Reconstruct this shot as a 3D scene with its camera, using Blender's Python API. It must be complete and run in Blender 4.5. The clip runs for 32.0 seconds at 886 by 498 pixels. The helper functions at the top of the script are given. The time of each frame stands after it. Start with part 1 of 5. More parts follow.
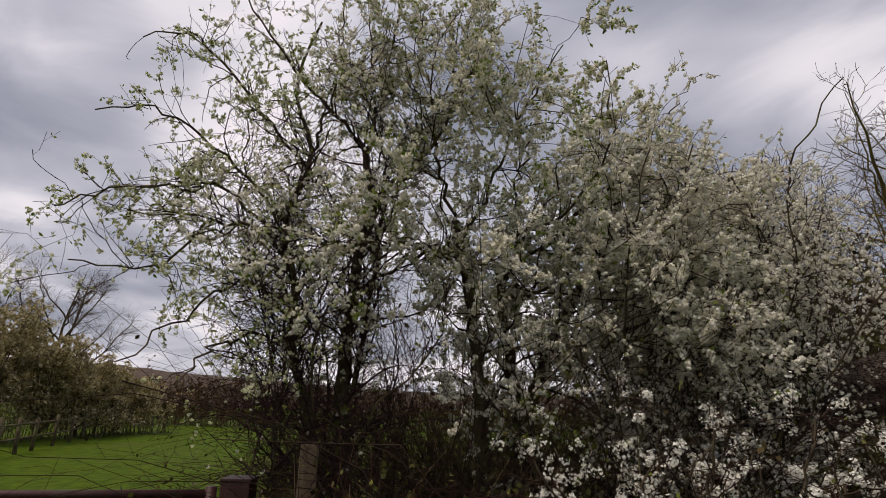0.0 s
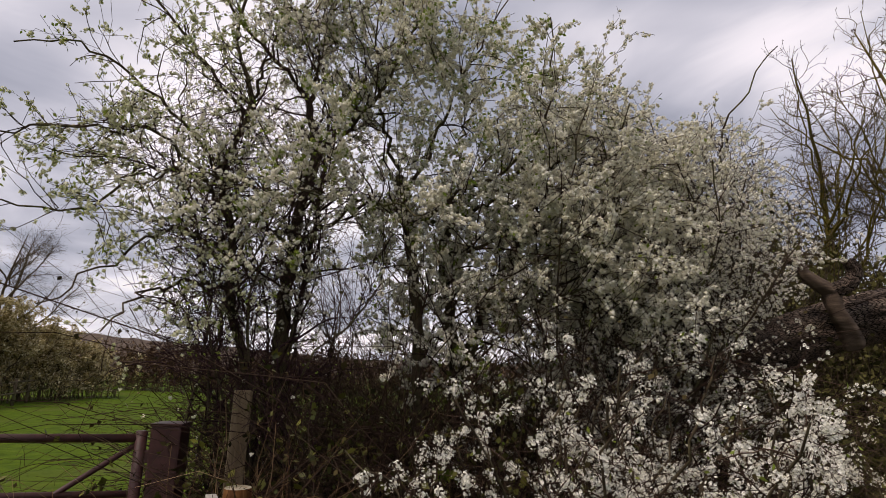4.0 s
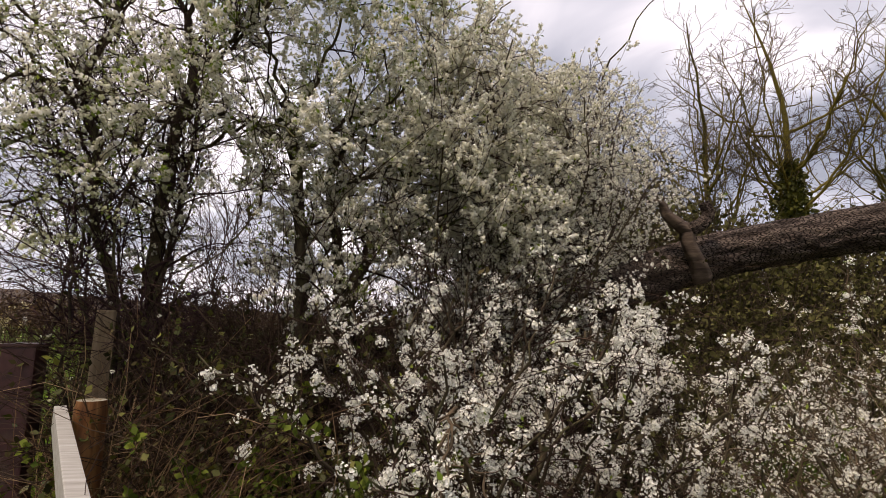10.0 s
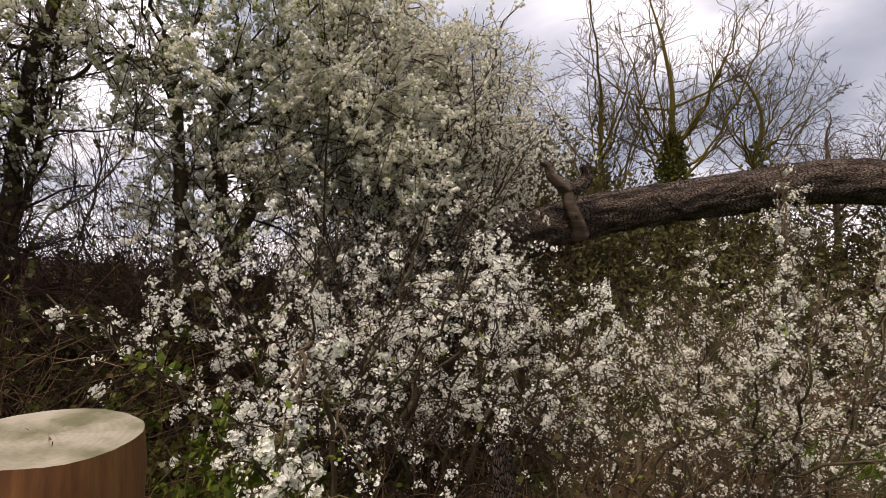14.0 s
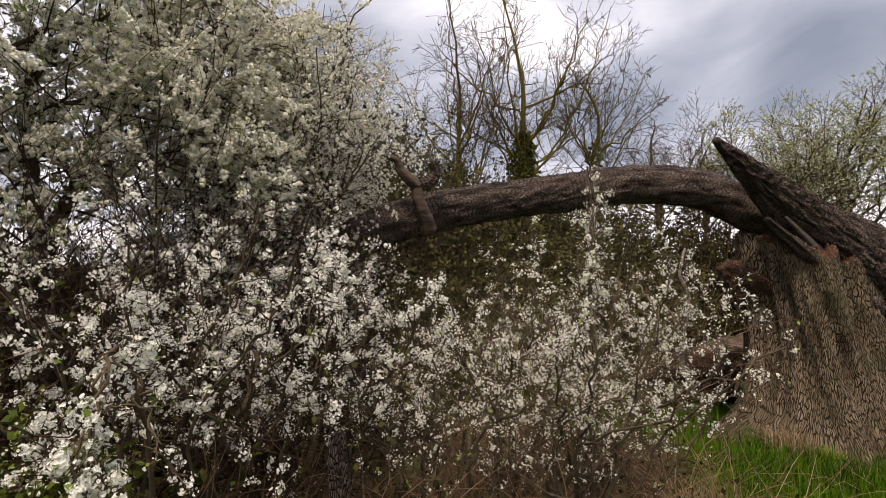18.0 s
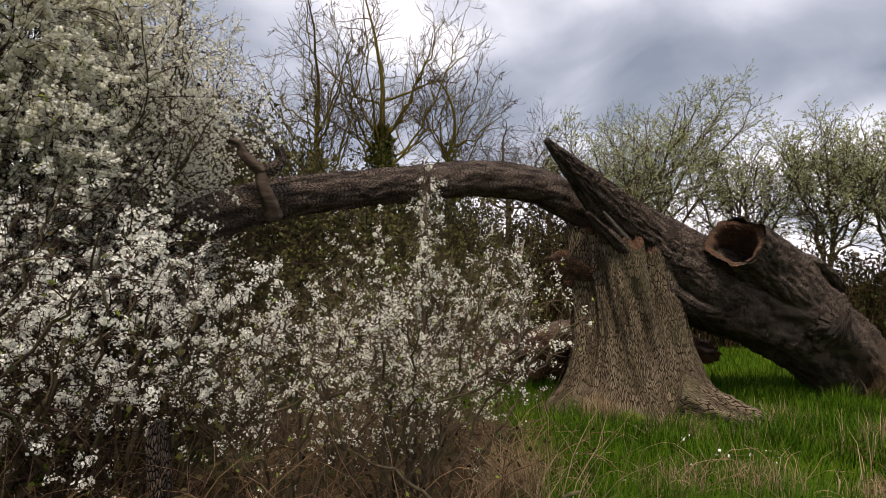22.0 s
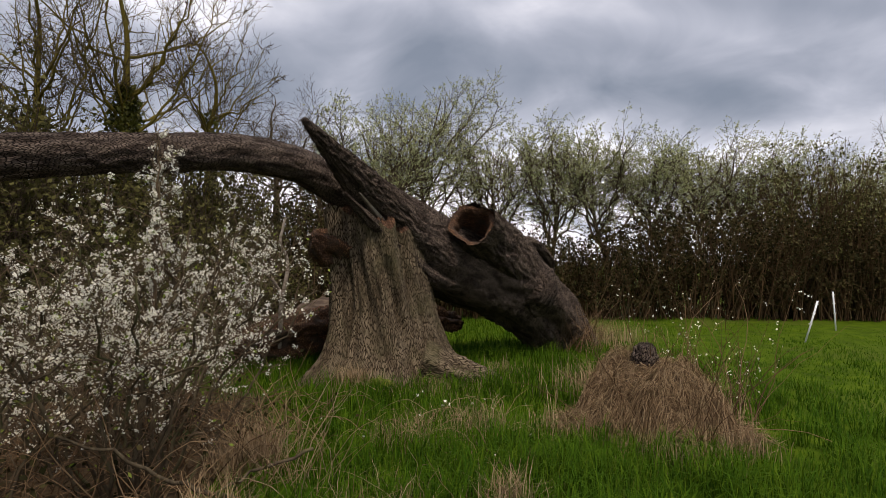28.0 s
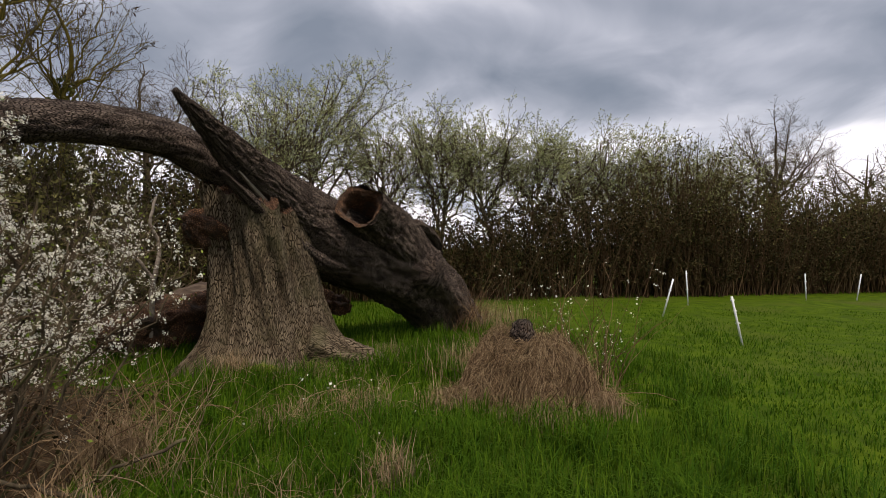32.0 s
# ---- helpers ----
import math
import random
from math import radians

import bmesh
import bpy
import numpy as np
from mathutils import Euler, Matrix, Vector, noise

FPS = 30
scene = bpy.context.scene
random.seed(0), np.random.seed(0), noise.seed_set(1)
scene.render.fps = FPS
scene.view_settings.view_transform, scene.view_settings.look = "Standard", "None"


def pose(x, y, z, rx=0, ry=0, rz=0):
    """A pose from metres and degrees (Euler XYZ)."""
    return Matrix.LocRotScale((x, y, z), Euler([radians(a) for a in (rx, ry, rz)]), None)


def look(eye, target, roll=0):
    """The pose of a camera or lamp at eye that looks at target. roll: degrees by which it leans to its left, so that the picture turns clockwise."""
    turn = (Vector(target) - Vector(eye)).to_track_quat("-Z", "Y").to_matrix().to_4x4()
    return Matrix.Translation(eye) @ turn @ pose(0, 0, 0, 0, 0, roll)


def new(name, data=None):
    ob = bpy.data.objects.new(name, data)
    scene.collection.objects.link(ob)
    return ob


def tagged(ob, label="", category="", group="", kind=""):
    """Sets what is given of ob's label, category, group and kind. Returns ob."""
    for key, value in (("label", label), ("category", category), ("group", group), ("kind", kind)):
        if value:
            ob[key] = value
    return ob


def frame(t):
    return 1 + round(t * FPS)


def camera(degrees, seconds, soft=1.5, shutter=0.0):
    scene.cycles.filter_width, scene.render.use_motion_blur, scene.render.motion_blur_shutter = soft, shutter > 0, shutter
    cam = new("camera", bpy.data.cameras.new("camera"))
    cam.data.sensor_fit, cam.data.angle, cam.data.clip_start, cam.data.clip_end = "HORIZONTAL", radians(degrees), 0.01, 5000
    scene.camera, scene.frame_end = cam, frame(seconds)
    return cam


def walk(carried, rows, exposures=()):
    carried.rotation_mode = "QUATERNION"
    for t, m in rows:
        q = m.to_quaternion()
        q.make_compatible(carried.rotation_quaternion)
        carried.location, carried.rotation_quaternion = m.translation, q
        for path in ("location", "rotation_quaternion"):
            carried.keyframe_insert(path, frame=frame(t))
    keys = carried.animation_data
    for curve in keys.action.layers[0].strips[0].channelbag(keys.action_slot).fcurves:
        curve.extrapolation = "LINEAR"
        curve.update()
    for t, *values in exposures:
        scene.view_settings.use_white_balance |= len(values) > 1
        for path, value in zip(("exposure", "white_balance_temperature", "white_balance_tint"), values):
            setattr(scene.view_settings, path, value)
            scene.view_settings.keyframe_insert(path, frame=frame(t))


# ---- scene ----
cam = camera(77.9, 32.0, soft=0.6)
PATH = [
    (0, (-0.035, -0.022, 1.845), (0.021, 2.133, 2.454), 1.05),
    (0.5, (-0.014, -0.024, 1.850), (0.048, 2.141, 2.423), 0.97),
    (1, (0.005, -0.015, 1.822), (0.072, 2.152, 2.382), 1.01),
    (1.5, (0.002, -0.021, 1.820), (0.089, 2.153, 2.353), 1.06),
    (2, (0.025, -0.029, 1.802), (0.121, 2.146, 2.323), 1.15),
    (2.5, (0.068, -0.024, 1.729), (0.171, 2.149, 2.268), 1.15),
    (3, (0.091, -0.030, 1.732), (0.227, 2.144, 2.251), 1.17),
    (3.5, (0.108, -0.033, 1.734), (0.280, 2.143, 2.236), 1.27),
    (5.5, (0.168, -0.033, 1.673), (0.488, 2.131, 2.152), 1.36),
    (6, (0.197, -0.042, 1.659), (0.534, 2.123, 2.126), 1.29),
    (6.5, (0.225, -0.046, 1.636), (0.581, 2.117, 2.094), 1.11),
    (7, (0.235, -0.049, 1.615), (0.616, 2.112, 2.062), 1.25),
    (7.5, (0.258, -0.052, 1.600), (0.660, 2.109, 2.028), 1.18),
    (8, (0.274, -0.052, 1.586), (0.702, 2.108, 1.995), 1.26),
    (8.5, (0.295, -0.064, 1.574), (0.746, 2.096, 1.961), 1.25),
    (9, (0.326, -0.074, 1.560), (0.798, 2.084, 1.929), 1.29),
    (9.5, (0.352, -0.086, 1.548), (0.856, 2.069, 1.896), 1.28),
    (10, (0.374, -0.098, 1.536), (0.914, 2.051, 1.861), 1.35),
    (10.5, (0.395, -0.109, 1.523), (0.973, 2.034, 1.828), 1.47),
    (11, (0.411, -0.115, 1.522), (1.028, 2.019, 1.804), 1.57),
    (11.5, (0.417, -0.121, 1.507), (1.079, 2.002, 1.775), 1.60),
    (12, (0.434, -0.131, 1.497), (1.135, 1.981, 1.746), 1.60),
    (12.5, (0.459, -0.150, 1.487), (1.199, 1.952, 1.720), 1.65),
    (13, (0.480, -0.164, 1.465), (1.264, 1.923, 1.685), 1.70),
    (13.5, (0.498, -0.180, 1.458), (1.332, 1.889, 1.657), 1.77),
    (14, (0.529, -0.211, 1.468), (1.411, 1.841, 1.646), 1.78),
    (14.5, (0.547, -0.231, 1.468), (1.485, 1.795, 1.636), 1.90),
    (16.5, (0.618, -0.344, 1.490), (1.789, 1.560, 1.639), 1.24),
    (17, (0.621, -0.355, 1.501), (1.852, 1.511, 1.646), 1.22),
    (17.5, (0.623, -0.374, 1.513), (1.909, 1.454, 1.652), 1.19),
    (18, (0.629, -0.382, 1.508), (1.968, 1.408, 1.650), 1.07),
    (18.5, (0.635, -0.396, 1.499), (2.024, 1.355, 1.644), 0.78),
    (19, (0.638, -0.410, 1.507), (2.076, 1.301, 1.646), 0.80),
    (19.5, (0.653, -0.440, 1.500), (2.138, 1.231, 1.641), 0.64),
    (20, (0.661, -0.472, 1.494), (2.192, 1.156, 1.633), 0.67),
    (20.5, (0.671, -0.495, 1.479), (2.252, 1.085, 1.616), 0.75),
    (21, (0.687, -0.521, 1.454), (2.317, 1.008, 1.592), 0.67),
    (21.5, (0.696, -0.556, 1.446), (2.375, 0.921, 1.577), 0.76),
    (22, (0.697, -0.586, 1.449), (2.424, 0.834, 1.575), 0.71),
    (22.5, (0.696, -0.631, 1.444), (2.471, 0.732, 1.573), 0.70),
    (23, (0.703, -0.660, 1.435), (2.525, 0.637, 1.562), 0.60),
    (23.5, (0.704, -0.679, 1.420), (2.570, 0.553, 1.545), 0.59),
    (24, (0.702, -0.716, 1.408), (2.608, 0.455, 1.529), 0.57),
    (24.5, (0.698, -0.754, 1.404), (2.640, 0.356, 1.519), 0.64),
    (25, (0.692, -0.792, 1.399), (2.671, 0.255, 1.506), 0.63),
    (25.5, (0.685, -0.797, 1.395), (2.699, 0.178, 1.495), 0.53),
    (27.5, (0.642, -0.871, 1.384), (2.764, -0.158, 1.458), 0.42),
    (28, (0.640, -0.879, 1.390), (2.785, -0.241, 1.454), 0.40),
    (28.5, (0.622, -0.895, 1.387), (2.788, -0.327, 1.446), 0.30),
    (29, (0.616, -0.904, 1.384), (2.799, -0.402, 1.439), 0.30),
    (29.5, (0.608, -0.927, 1.389), (2.803, -0.483, 1.435), 0.30),
    (30, (0.619, -0.936, 1.389), (2.826, -0.549, 1.425), 0.30),
    (30.5, (0.616, -0.959, 1.385), (2.830, -0.622, 1.415), 0.10),
    (31, (0.609, -0.964, 1.389), (2.830, -0.674, 1.404), 0.30),
    (31.5, (0.624, -0.950, 1.379), (2.850, -0.703, 1.385), 0.20),
    (32, (0.631, -0.934, 1.370), (2.862, -0.727, 1.370), 0.20),
]
walk(cam, [(t, look(eye, target, roll)) for t, eye, target, roll in PATH],
     exposures=((0.0, -0.36, 7350, 22), (3.0, -0.18, 7400, 23), (7.0, 0.05, 7550, 24), (12.0, 0.34, 7650, 24), (20.0, 0.38, 7450, 20), (25.0, 0.18, 7250, 19), (32.0, 0.04, 7350, 18)))

# ---- sky and light ----
world = bpy.data.worlds.new("overcast_sky")
scene.world = world
world.use_nodes = True
SUN_EL, SUN_AZ = radians(62), radians(236)


def build_sky():
    nt = world.node_tree
    nt.nodes.clear()
    N, L = nt.nodes.new, nt.links.new
    out, bg = N("ShaderNodeOutputWorld"), N("ShaderNodeBackground")
    tc, sep = N("ShaderNodeTexCoord"), N("ShaderNodeSeparateXYZ")
    L(tc.outputs["Generated"], sep.inputs[0])

    def m(op, a, b=None, c=None):
        n = N("ShaderNodeMath")
        n.operation = op
        for k, v in enumerate((a, b, c)):
            if v is None:
                continue
            if isinstance(v, (int, float)):
                n.inputs[k].default_value = v
            else:
                L(v, n.inputs[k])
        return n.outputs[0]
    z = m("MAXIMUM", sep.outputs[2], 0.0)
    den = m("ADD", z, 0.22)
    px, py = m("DIVIDE", sep.outputs[0], den), m("DIVIDE", sep.outputs[1], den)
    comb = N("ShaderNodeCombineXYZ")
    L(px, comb.inputs[0])
    L(py, comb.inputs[1])
    comb.inputs[2].default_value = 3.7

    def cloud(scale, detail, rough, dist):
        n = N("ShaderNodeTexNoise")
        n.inputs["Scale"].default_value, n.inputs["Detail"].default_value = scale, detail
        n.inputs["Roughness"].default_value, n.inputs["Distortion"].default_value = rough, dist
        L(comb.outputs[0], n.inputs["Vector"])
        return n.outputs[0]
    big, fine = cloud(0.85, 3.0, 0.45, 0.5), cloud(2.3, 5.0, 0.5, 0.6)
    mix = m("ADD", m("MULTIPLY", big, 0.95), m("MULTIPLY", fine, 0.35))
    mix = m("SUBTRACT", mix, 0.165)
    # the cloud deck thins and brightens towards the horizon
    hz = N("ShaderNodeMapRange")
    hz.interpolation_type = "SMOOTHSTEP"
    L(z, hz.inputs[0])
    hz.inputs[1].default_value, hz.inputs[2].default_value = 0.05, 0.46
    hz.inputs[3].default_value, hz.inputs[4].default_value = 0.145, -0.06
    mix = m("ADD", mix, hz.outputs[0])
    ramp = N("ShaderNodeValToRGB")
    L(mix, ramp.inputs[0])
    e = ramp.color_ramp.elements
    e[0].position, e[0].color = 0.32, (0.15, 0.195, 0.26, 1)
    e[1].position, e[1].color = 0.66, (0.81, 0.85, 0.95, 1)
    for p, c in ((0.42, (0.245, 0.295, 0.375, 1)), (0.47, (0.32, 0.375, 0.465, 1)), (0.53, (0.45, 0.51, 0.605, 1)), (0.58, (0.65, 0.71, 0.80, 1))):
        k = e.new(p)
        k.color = c
    sky = N("ShaderNodeTexSky")
    sky.sky_type, sky.sun_disc, sky.sun_elevation, sky.sun_rotation = "NISHITA", False, SUN_EL, SUN_AZ
    hs = N("ShaderNodeMix")
    hs.data_type = "RGBA"
    hs.inputs[0].default_value = 0.94
    dim = N("ShaderNodeMix")
    dim.data_type, dim.blend_type = "RGBA", "MULTIPLY"
    dim.inputs[0].default_value = 1.0
    L(sky.outputs[0], dim.inputs[6])
    dim.inputs[7].default_value = (0.10, 0.10, 0.10, 1)
    L(dim.outputs[2], hs.inputs[6])
    L(ramp.outputs[0], hs.inputs[7])
    # an overcast sky is brightest overhead
    mr = N("ShaderNodeMapRange")
    mr.interpolation_type = "SMOOTHSTEP"
    L(z, mr.inputs[0])
    mr.inputs[1].default_value, mr.inputs[2].default_value = 0.55, 1.0
    mr.inputs[3].default_value, mr.inputs[4].default_value = 1.0, 2.0
    L(hs.outputs[2], bg.inputs[0])
    L(m("MULTIPLY", mr.outputs[0], 1.38), bg.inputs[1])
    L(bg.outputs[0], out.inputs[0])


build_sky()
sun = new("sun", bpy.data.lights.new("sun", "SUN"))
sun.data.energy, sun.data.angle, sun.data.color = 2.9, radians(12), (1.0, 0.96, 0.88)
sun.matrix_world = look((0, 0, 0), (-math.cos(SUN_EL) * math.sin(SUN_AZ), -math.cos(SUN_EL) * math.cos(SUN_AZ), -math.sin(SUN_EL)))


# ---- materials ----
def material(name, stops, scale=(6, 6, 6), detail=6, rough=0.85, bump=0.4, dist=0.01, island=0.0, translucent=0.0,
             blotch=None, blotch_scale=1.5, blotch_at=0.58, metal=0.0, wave=None, spec=0.3):
    """Noise between colour stops, with a second, larger blotch colour, and relief."""
    mt = bpy.data.materials.new(name)
    mt.use_nodes = True
    nt = mt.node_tree
    N, L = nt.nodes.new, nt.links.new
    bs = nt.nodes["Principled BSDF"]
    out = nt.nodes["Material Output"]
    bs.inputs["Roughness"].default_value, bs.inputs["Metallic"].default_value = rough, metal
    bs.inputs["Specular IOR Level"].default_value = spec
    tc, mp = N("ShaderNodeTexCoord"), N("ShaderNodeMapping")
    mp.inputs["Scale"].default_value = scale
    L(tc.outputs["Object"], mp.inputs[0])
    nz = N("ShaderNodeTexNoise")
    nz.inputs["Detail"].default_value, nz.inputs["Scale"].default_value = detail, 1.0
    nz.inputs["Roughness"].default_value = 0.6
    L(mp.outputs[0], nz.inputs["Vector"])
    fac = nz.outputs[0]
    if wave:
        wv = N("ShaderNodeTexVoronoi")
        wv.feature = "DISTANCE_TO_EDGE"
        mp2 = N("ShaderNodeMapping")
        mp2.inputs["Scale"].default_value = wave
        L(tc.outputs["Object"], mp2.inputs[0])
        mixv = N("ShaderNodeMix")
        mixv.data_type = "VECTOR"
        mixv.inputs[0].default_value = 0.12
        L(mp2.outputs[0], mixv.inputs[4])
        L(nz.outputs[1], mixv.inputs[5])
        L(mixv.outputs[1], wv.inputs["Vector"])
        mm = N("ShaderNodeMapRange")
        L(wv.outputs[0], mm.inputs[0])
        mm.inputs[1].default_value, mm.inputs[2].default_value = 0.0, 0.28
        mu = N("ShaderNodeMath")
        mu.operation = "MULTIPLY"
        L(mm.outputs[0], mu.inputs[0])
        L(nz.outputs[0], mu.inputs[1])
        ad = N("ShaderNodeMath")
        ad.operation = "MULTIPLY_ADD"
        L(mu.outputs[0], ad.inputs[0])
        ad.inputs[1].default_value = 0.8
        ad.inputs[2].default_value = 0.15
        fac = ad.outputs[0]
    if island:
        g = N("ShaderNodeNewGeometry")
        mx = N("ShaderNodeMix")
        mx.inputs[0].default_value = island
        L(fac, mx.inputs[2])
        L(g.outputs["Random Per Island"], mx.inputs[3])
        fac = mx.outputs[0]
    rp = N("ShaderNodeValToRGB")
    e = rp.color_ramp.elements
    lo, hi = (0.28, 0.72) if not island else (0.1, 0.9)
    n = len(stops)
    for k, c in enumerate(stops):
        p = lo + (hi - lo) * k / max(1, n - 1)
        if k == 0:
            el = e[0]
            el.position = p
        elif k == n - 1:
            el = e[1]
            el.position = p
        else:
            continue
        el.color = (*c, 1)
    for k, c in list(enumerate(stops))[1:-1]:
        el = e.new(lo + (hi - lo) * k / (n - 1))
        el.color = (*c, 1)
    L(fac, rp.inputs[0])
    col = rp.outputs[0]
    if blotch:
        n2 = N("ShaderNodeTexNoise")
        n2.inputs["Scale"].default_value, n2.inputs["Detail"].default_value = blotch_scale, 5.0
        L(tc.outputs["Object"], n2.inputs["Vector"])
        r2 = N("ShaderNodeMapRange")
        L(n2.outputs[0], r2.inputs[0])
        r2.inputs[1].default_value, r2.inputs[2].default_value = blotch_at - 0.08, blotch_at + 0.08
        mc = N("ShaderNodeMix")
        mc.data_type = "RGBA"
        L(r2.outputs[0], mc.inputs[0])
        L(col, mc.inputs[6])
        mc.inputs[7].default_value = (*blotch, 1)
        col = mc.outputs[2]
    L(col, bs.inputs["Base Color"])
    if bump:
        b = N("ShaderNodeBump")
        b.inputs["Strength"].default_value, b.inputs["Distance"].default_value = bump, dist
        L(fac if not island else nz.outputs[0], b.inputs["Height"])
        L(b.outputs[0], bs.inputs["Normal"])
    if translucent:
        tr, ms = N("ShaderNodeBsdfTranslucent"), N("ShaderNodeMixShader")
        L(col, tr.inputs[0])
        ms.inputs[0].default_value = translucent
        L(bs.outputs[0], ms.inputs[1])
        L(tr.outputs[0], ms.inputs[2])
        L(ms.outputs[0], out.inputs[0])
    return mt


M_GRASS = material("meadow_soil", [(0.022, 0.042, 0.002), (0.046, 0.080, 0.003), (0.072, 0.108, 0.005)], (3, 3, 3), spec=0.05, bump=0.8, dist=0.05,
                   blotch=(0.06, 0.075, 0.012), blotch_scale=0.35, blotch_at=0.62)
M_BLADE = material("grass_blade", [(0.016, 0.050, 0.003), (0.044, 0.104, 0.005), (0.098, 0.158, 0.010)], (2, 2, 2), spec=0.08, rough=0.9, bump=0, island=0.6, translucent=0.3)
M_STRAW = material("dead_grass", [(0.16, 0.10, 0.055), (0.30, 0.21, 0.12), (0.42, 0.32, 0.20)], (2, 2, 2), rough=0.8, bump=0, island=0.7, translucent=0.15, spec=0.06)
M_LITTER = material("leaf_litter", [(0.03, 0.018, 0.01), (0.075, 0.05, 0.028), (0.13, 0.09, 0.05)], (14, 14, 14), bump=1.0, dist=0.03,
                    blotch=(0.04, 0.07, 0.015), blotch_scale=1.2, blotch_at=0.6, spec=0.06)
M_PETAL = material("blossom_petal", [(0.72, 0.70, 0.56), (0.83, 0.82, 0.73), (0.88, 0.88, 0.83)], (30, 30, 30), rough=0.7, bump=0, island=0.7, translucent=0.22)
M_PETAL_FAR = material("cream_blossom", [(0.66, 0.63, 0.46), (0.80, 0.78, 0.67), (0.88, 0.87, 0.81)], (2, 2, 2), rough=0.7, bump=0, island=0.75, translucent=0.36)
M_PETAL_TIP = material("green_tinged_blossom", [(0.44, 0.46, 0.22), (0.64, 0.65, 0.42), (0.82, 0.81, 0.66)], (2, 2, 2), rough=0.7, bump=0, island=0.75, translucent=0.25)
M_LEAF = material("young_leaf", [(0.10, 0.16, 0.02), (0.18, 0.25, 0.04), (0.28, 0.33, 0.07)], (4, 4, 4), rough=0.6, bump=0, island=0.7, translucent=0.35, spec=0.06)
M_IVY = material("ivy_leaf", [(0.03, 0.036, 0.007), (0.08, 0.085, 0.014), (0.16, 0.15, 0.026)], (4, 4, 4), rough=0.45, bump=0, island=0.7, translucent=0.1)
M_TWIG = material("dark_twig", [(0.018, 0.011, 0.009), (0.040, 0.024, 0.018), (0.078, 0.050, 0.034)], (9, 9, 9), rough=0.9, bump=0, island=0.6, spec=0.06)
M_PURPLE = material("purple_twig", [(0.016, 0.008, 0.010), (0.038, 0.019, 0.022), (0.075, 0.042, 0.042)], (9, 9, 9), rough=0.85, bump=0, island=0.6, spec=0.06)
M_STEM = material("grey_stem", [(0.05, 0.035, 0.022), (0.098, 0.070, 0.044), (0.155, 0.115, 0.075)], (20, 20, 6), rough=0.9, bump=0.5, dist=0.004, spec=0.06)
M_BRAMBLE = material("dry_bramble", [(0.06, 0.034, 0.018), (0.15, 0.092, 0.050), (0.28, 0.19, 0.11)], (9, 9, 9), rough=0.9, bump=0, island=0.8, spec=0.06)
M_TRUNK = material("thorn_bark", [(0.03, 0.022, 0.015), (0.072, 0.056, 0.036), (0.13, 0.105, 0.065)], (22, 22, 5), rough=0.95, bump=0.9, dist=0.012,
                   blotch=(0.10, 0.10, 0.045), blotch_scale=3.0, blotch_at=0.6, spec=0.06)
M_LICHEN = material("lichened_twig", [(0.045, 0.036, 0.012), (0.11, 0.088, 0.020), (0.21, 0.165, 0.030)], (3, 3, 3), rough=0.9, bump=0, island=0.5, spec=0.06)
M_FARTWIG = material("far_twig", [(0.035, 0.026, 0.017), (0.075, 0.057, 0.036), (0.125, 0.098, 0.06)], (3, 3, 3), rough=0.9, bump=0, island=0.6, spec=0.06)
M_BUD = material("willow_bud", [(0.20, 0.24, 0.08), (0.38, 0.42, 0.18), (0.56, 0.58, 0.34)], (3, 3, 3), rough=0.7, bump=0, island=0.7, translucent=0.35, spec=0.06)
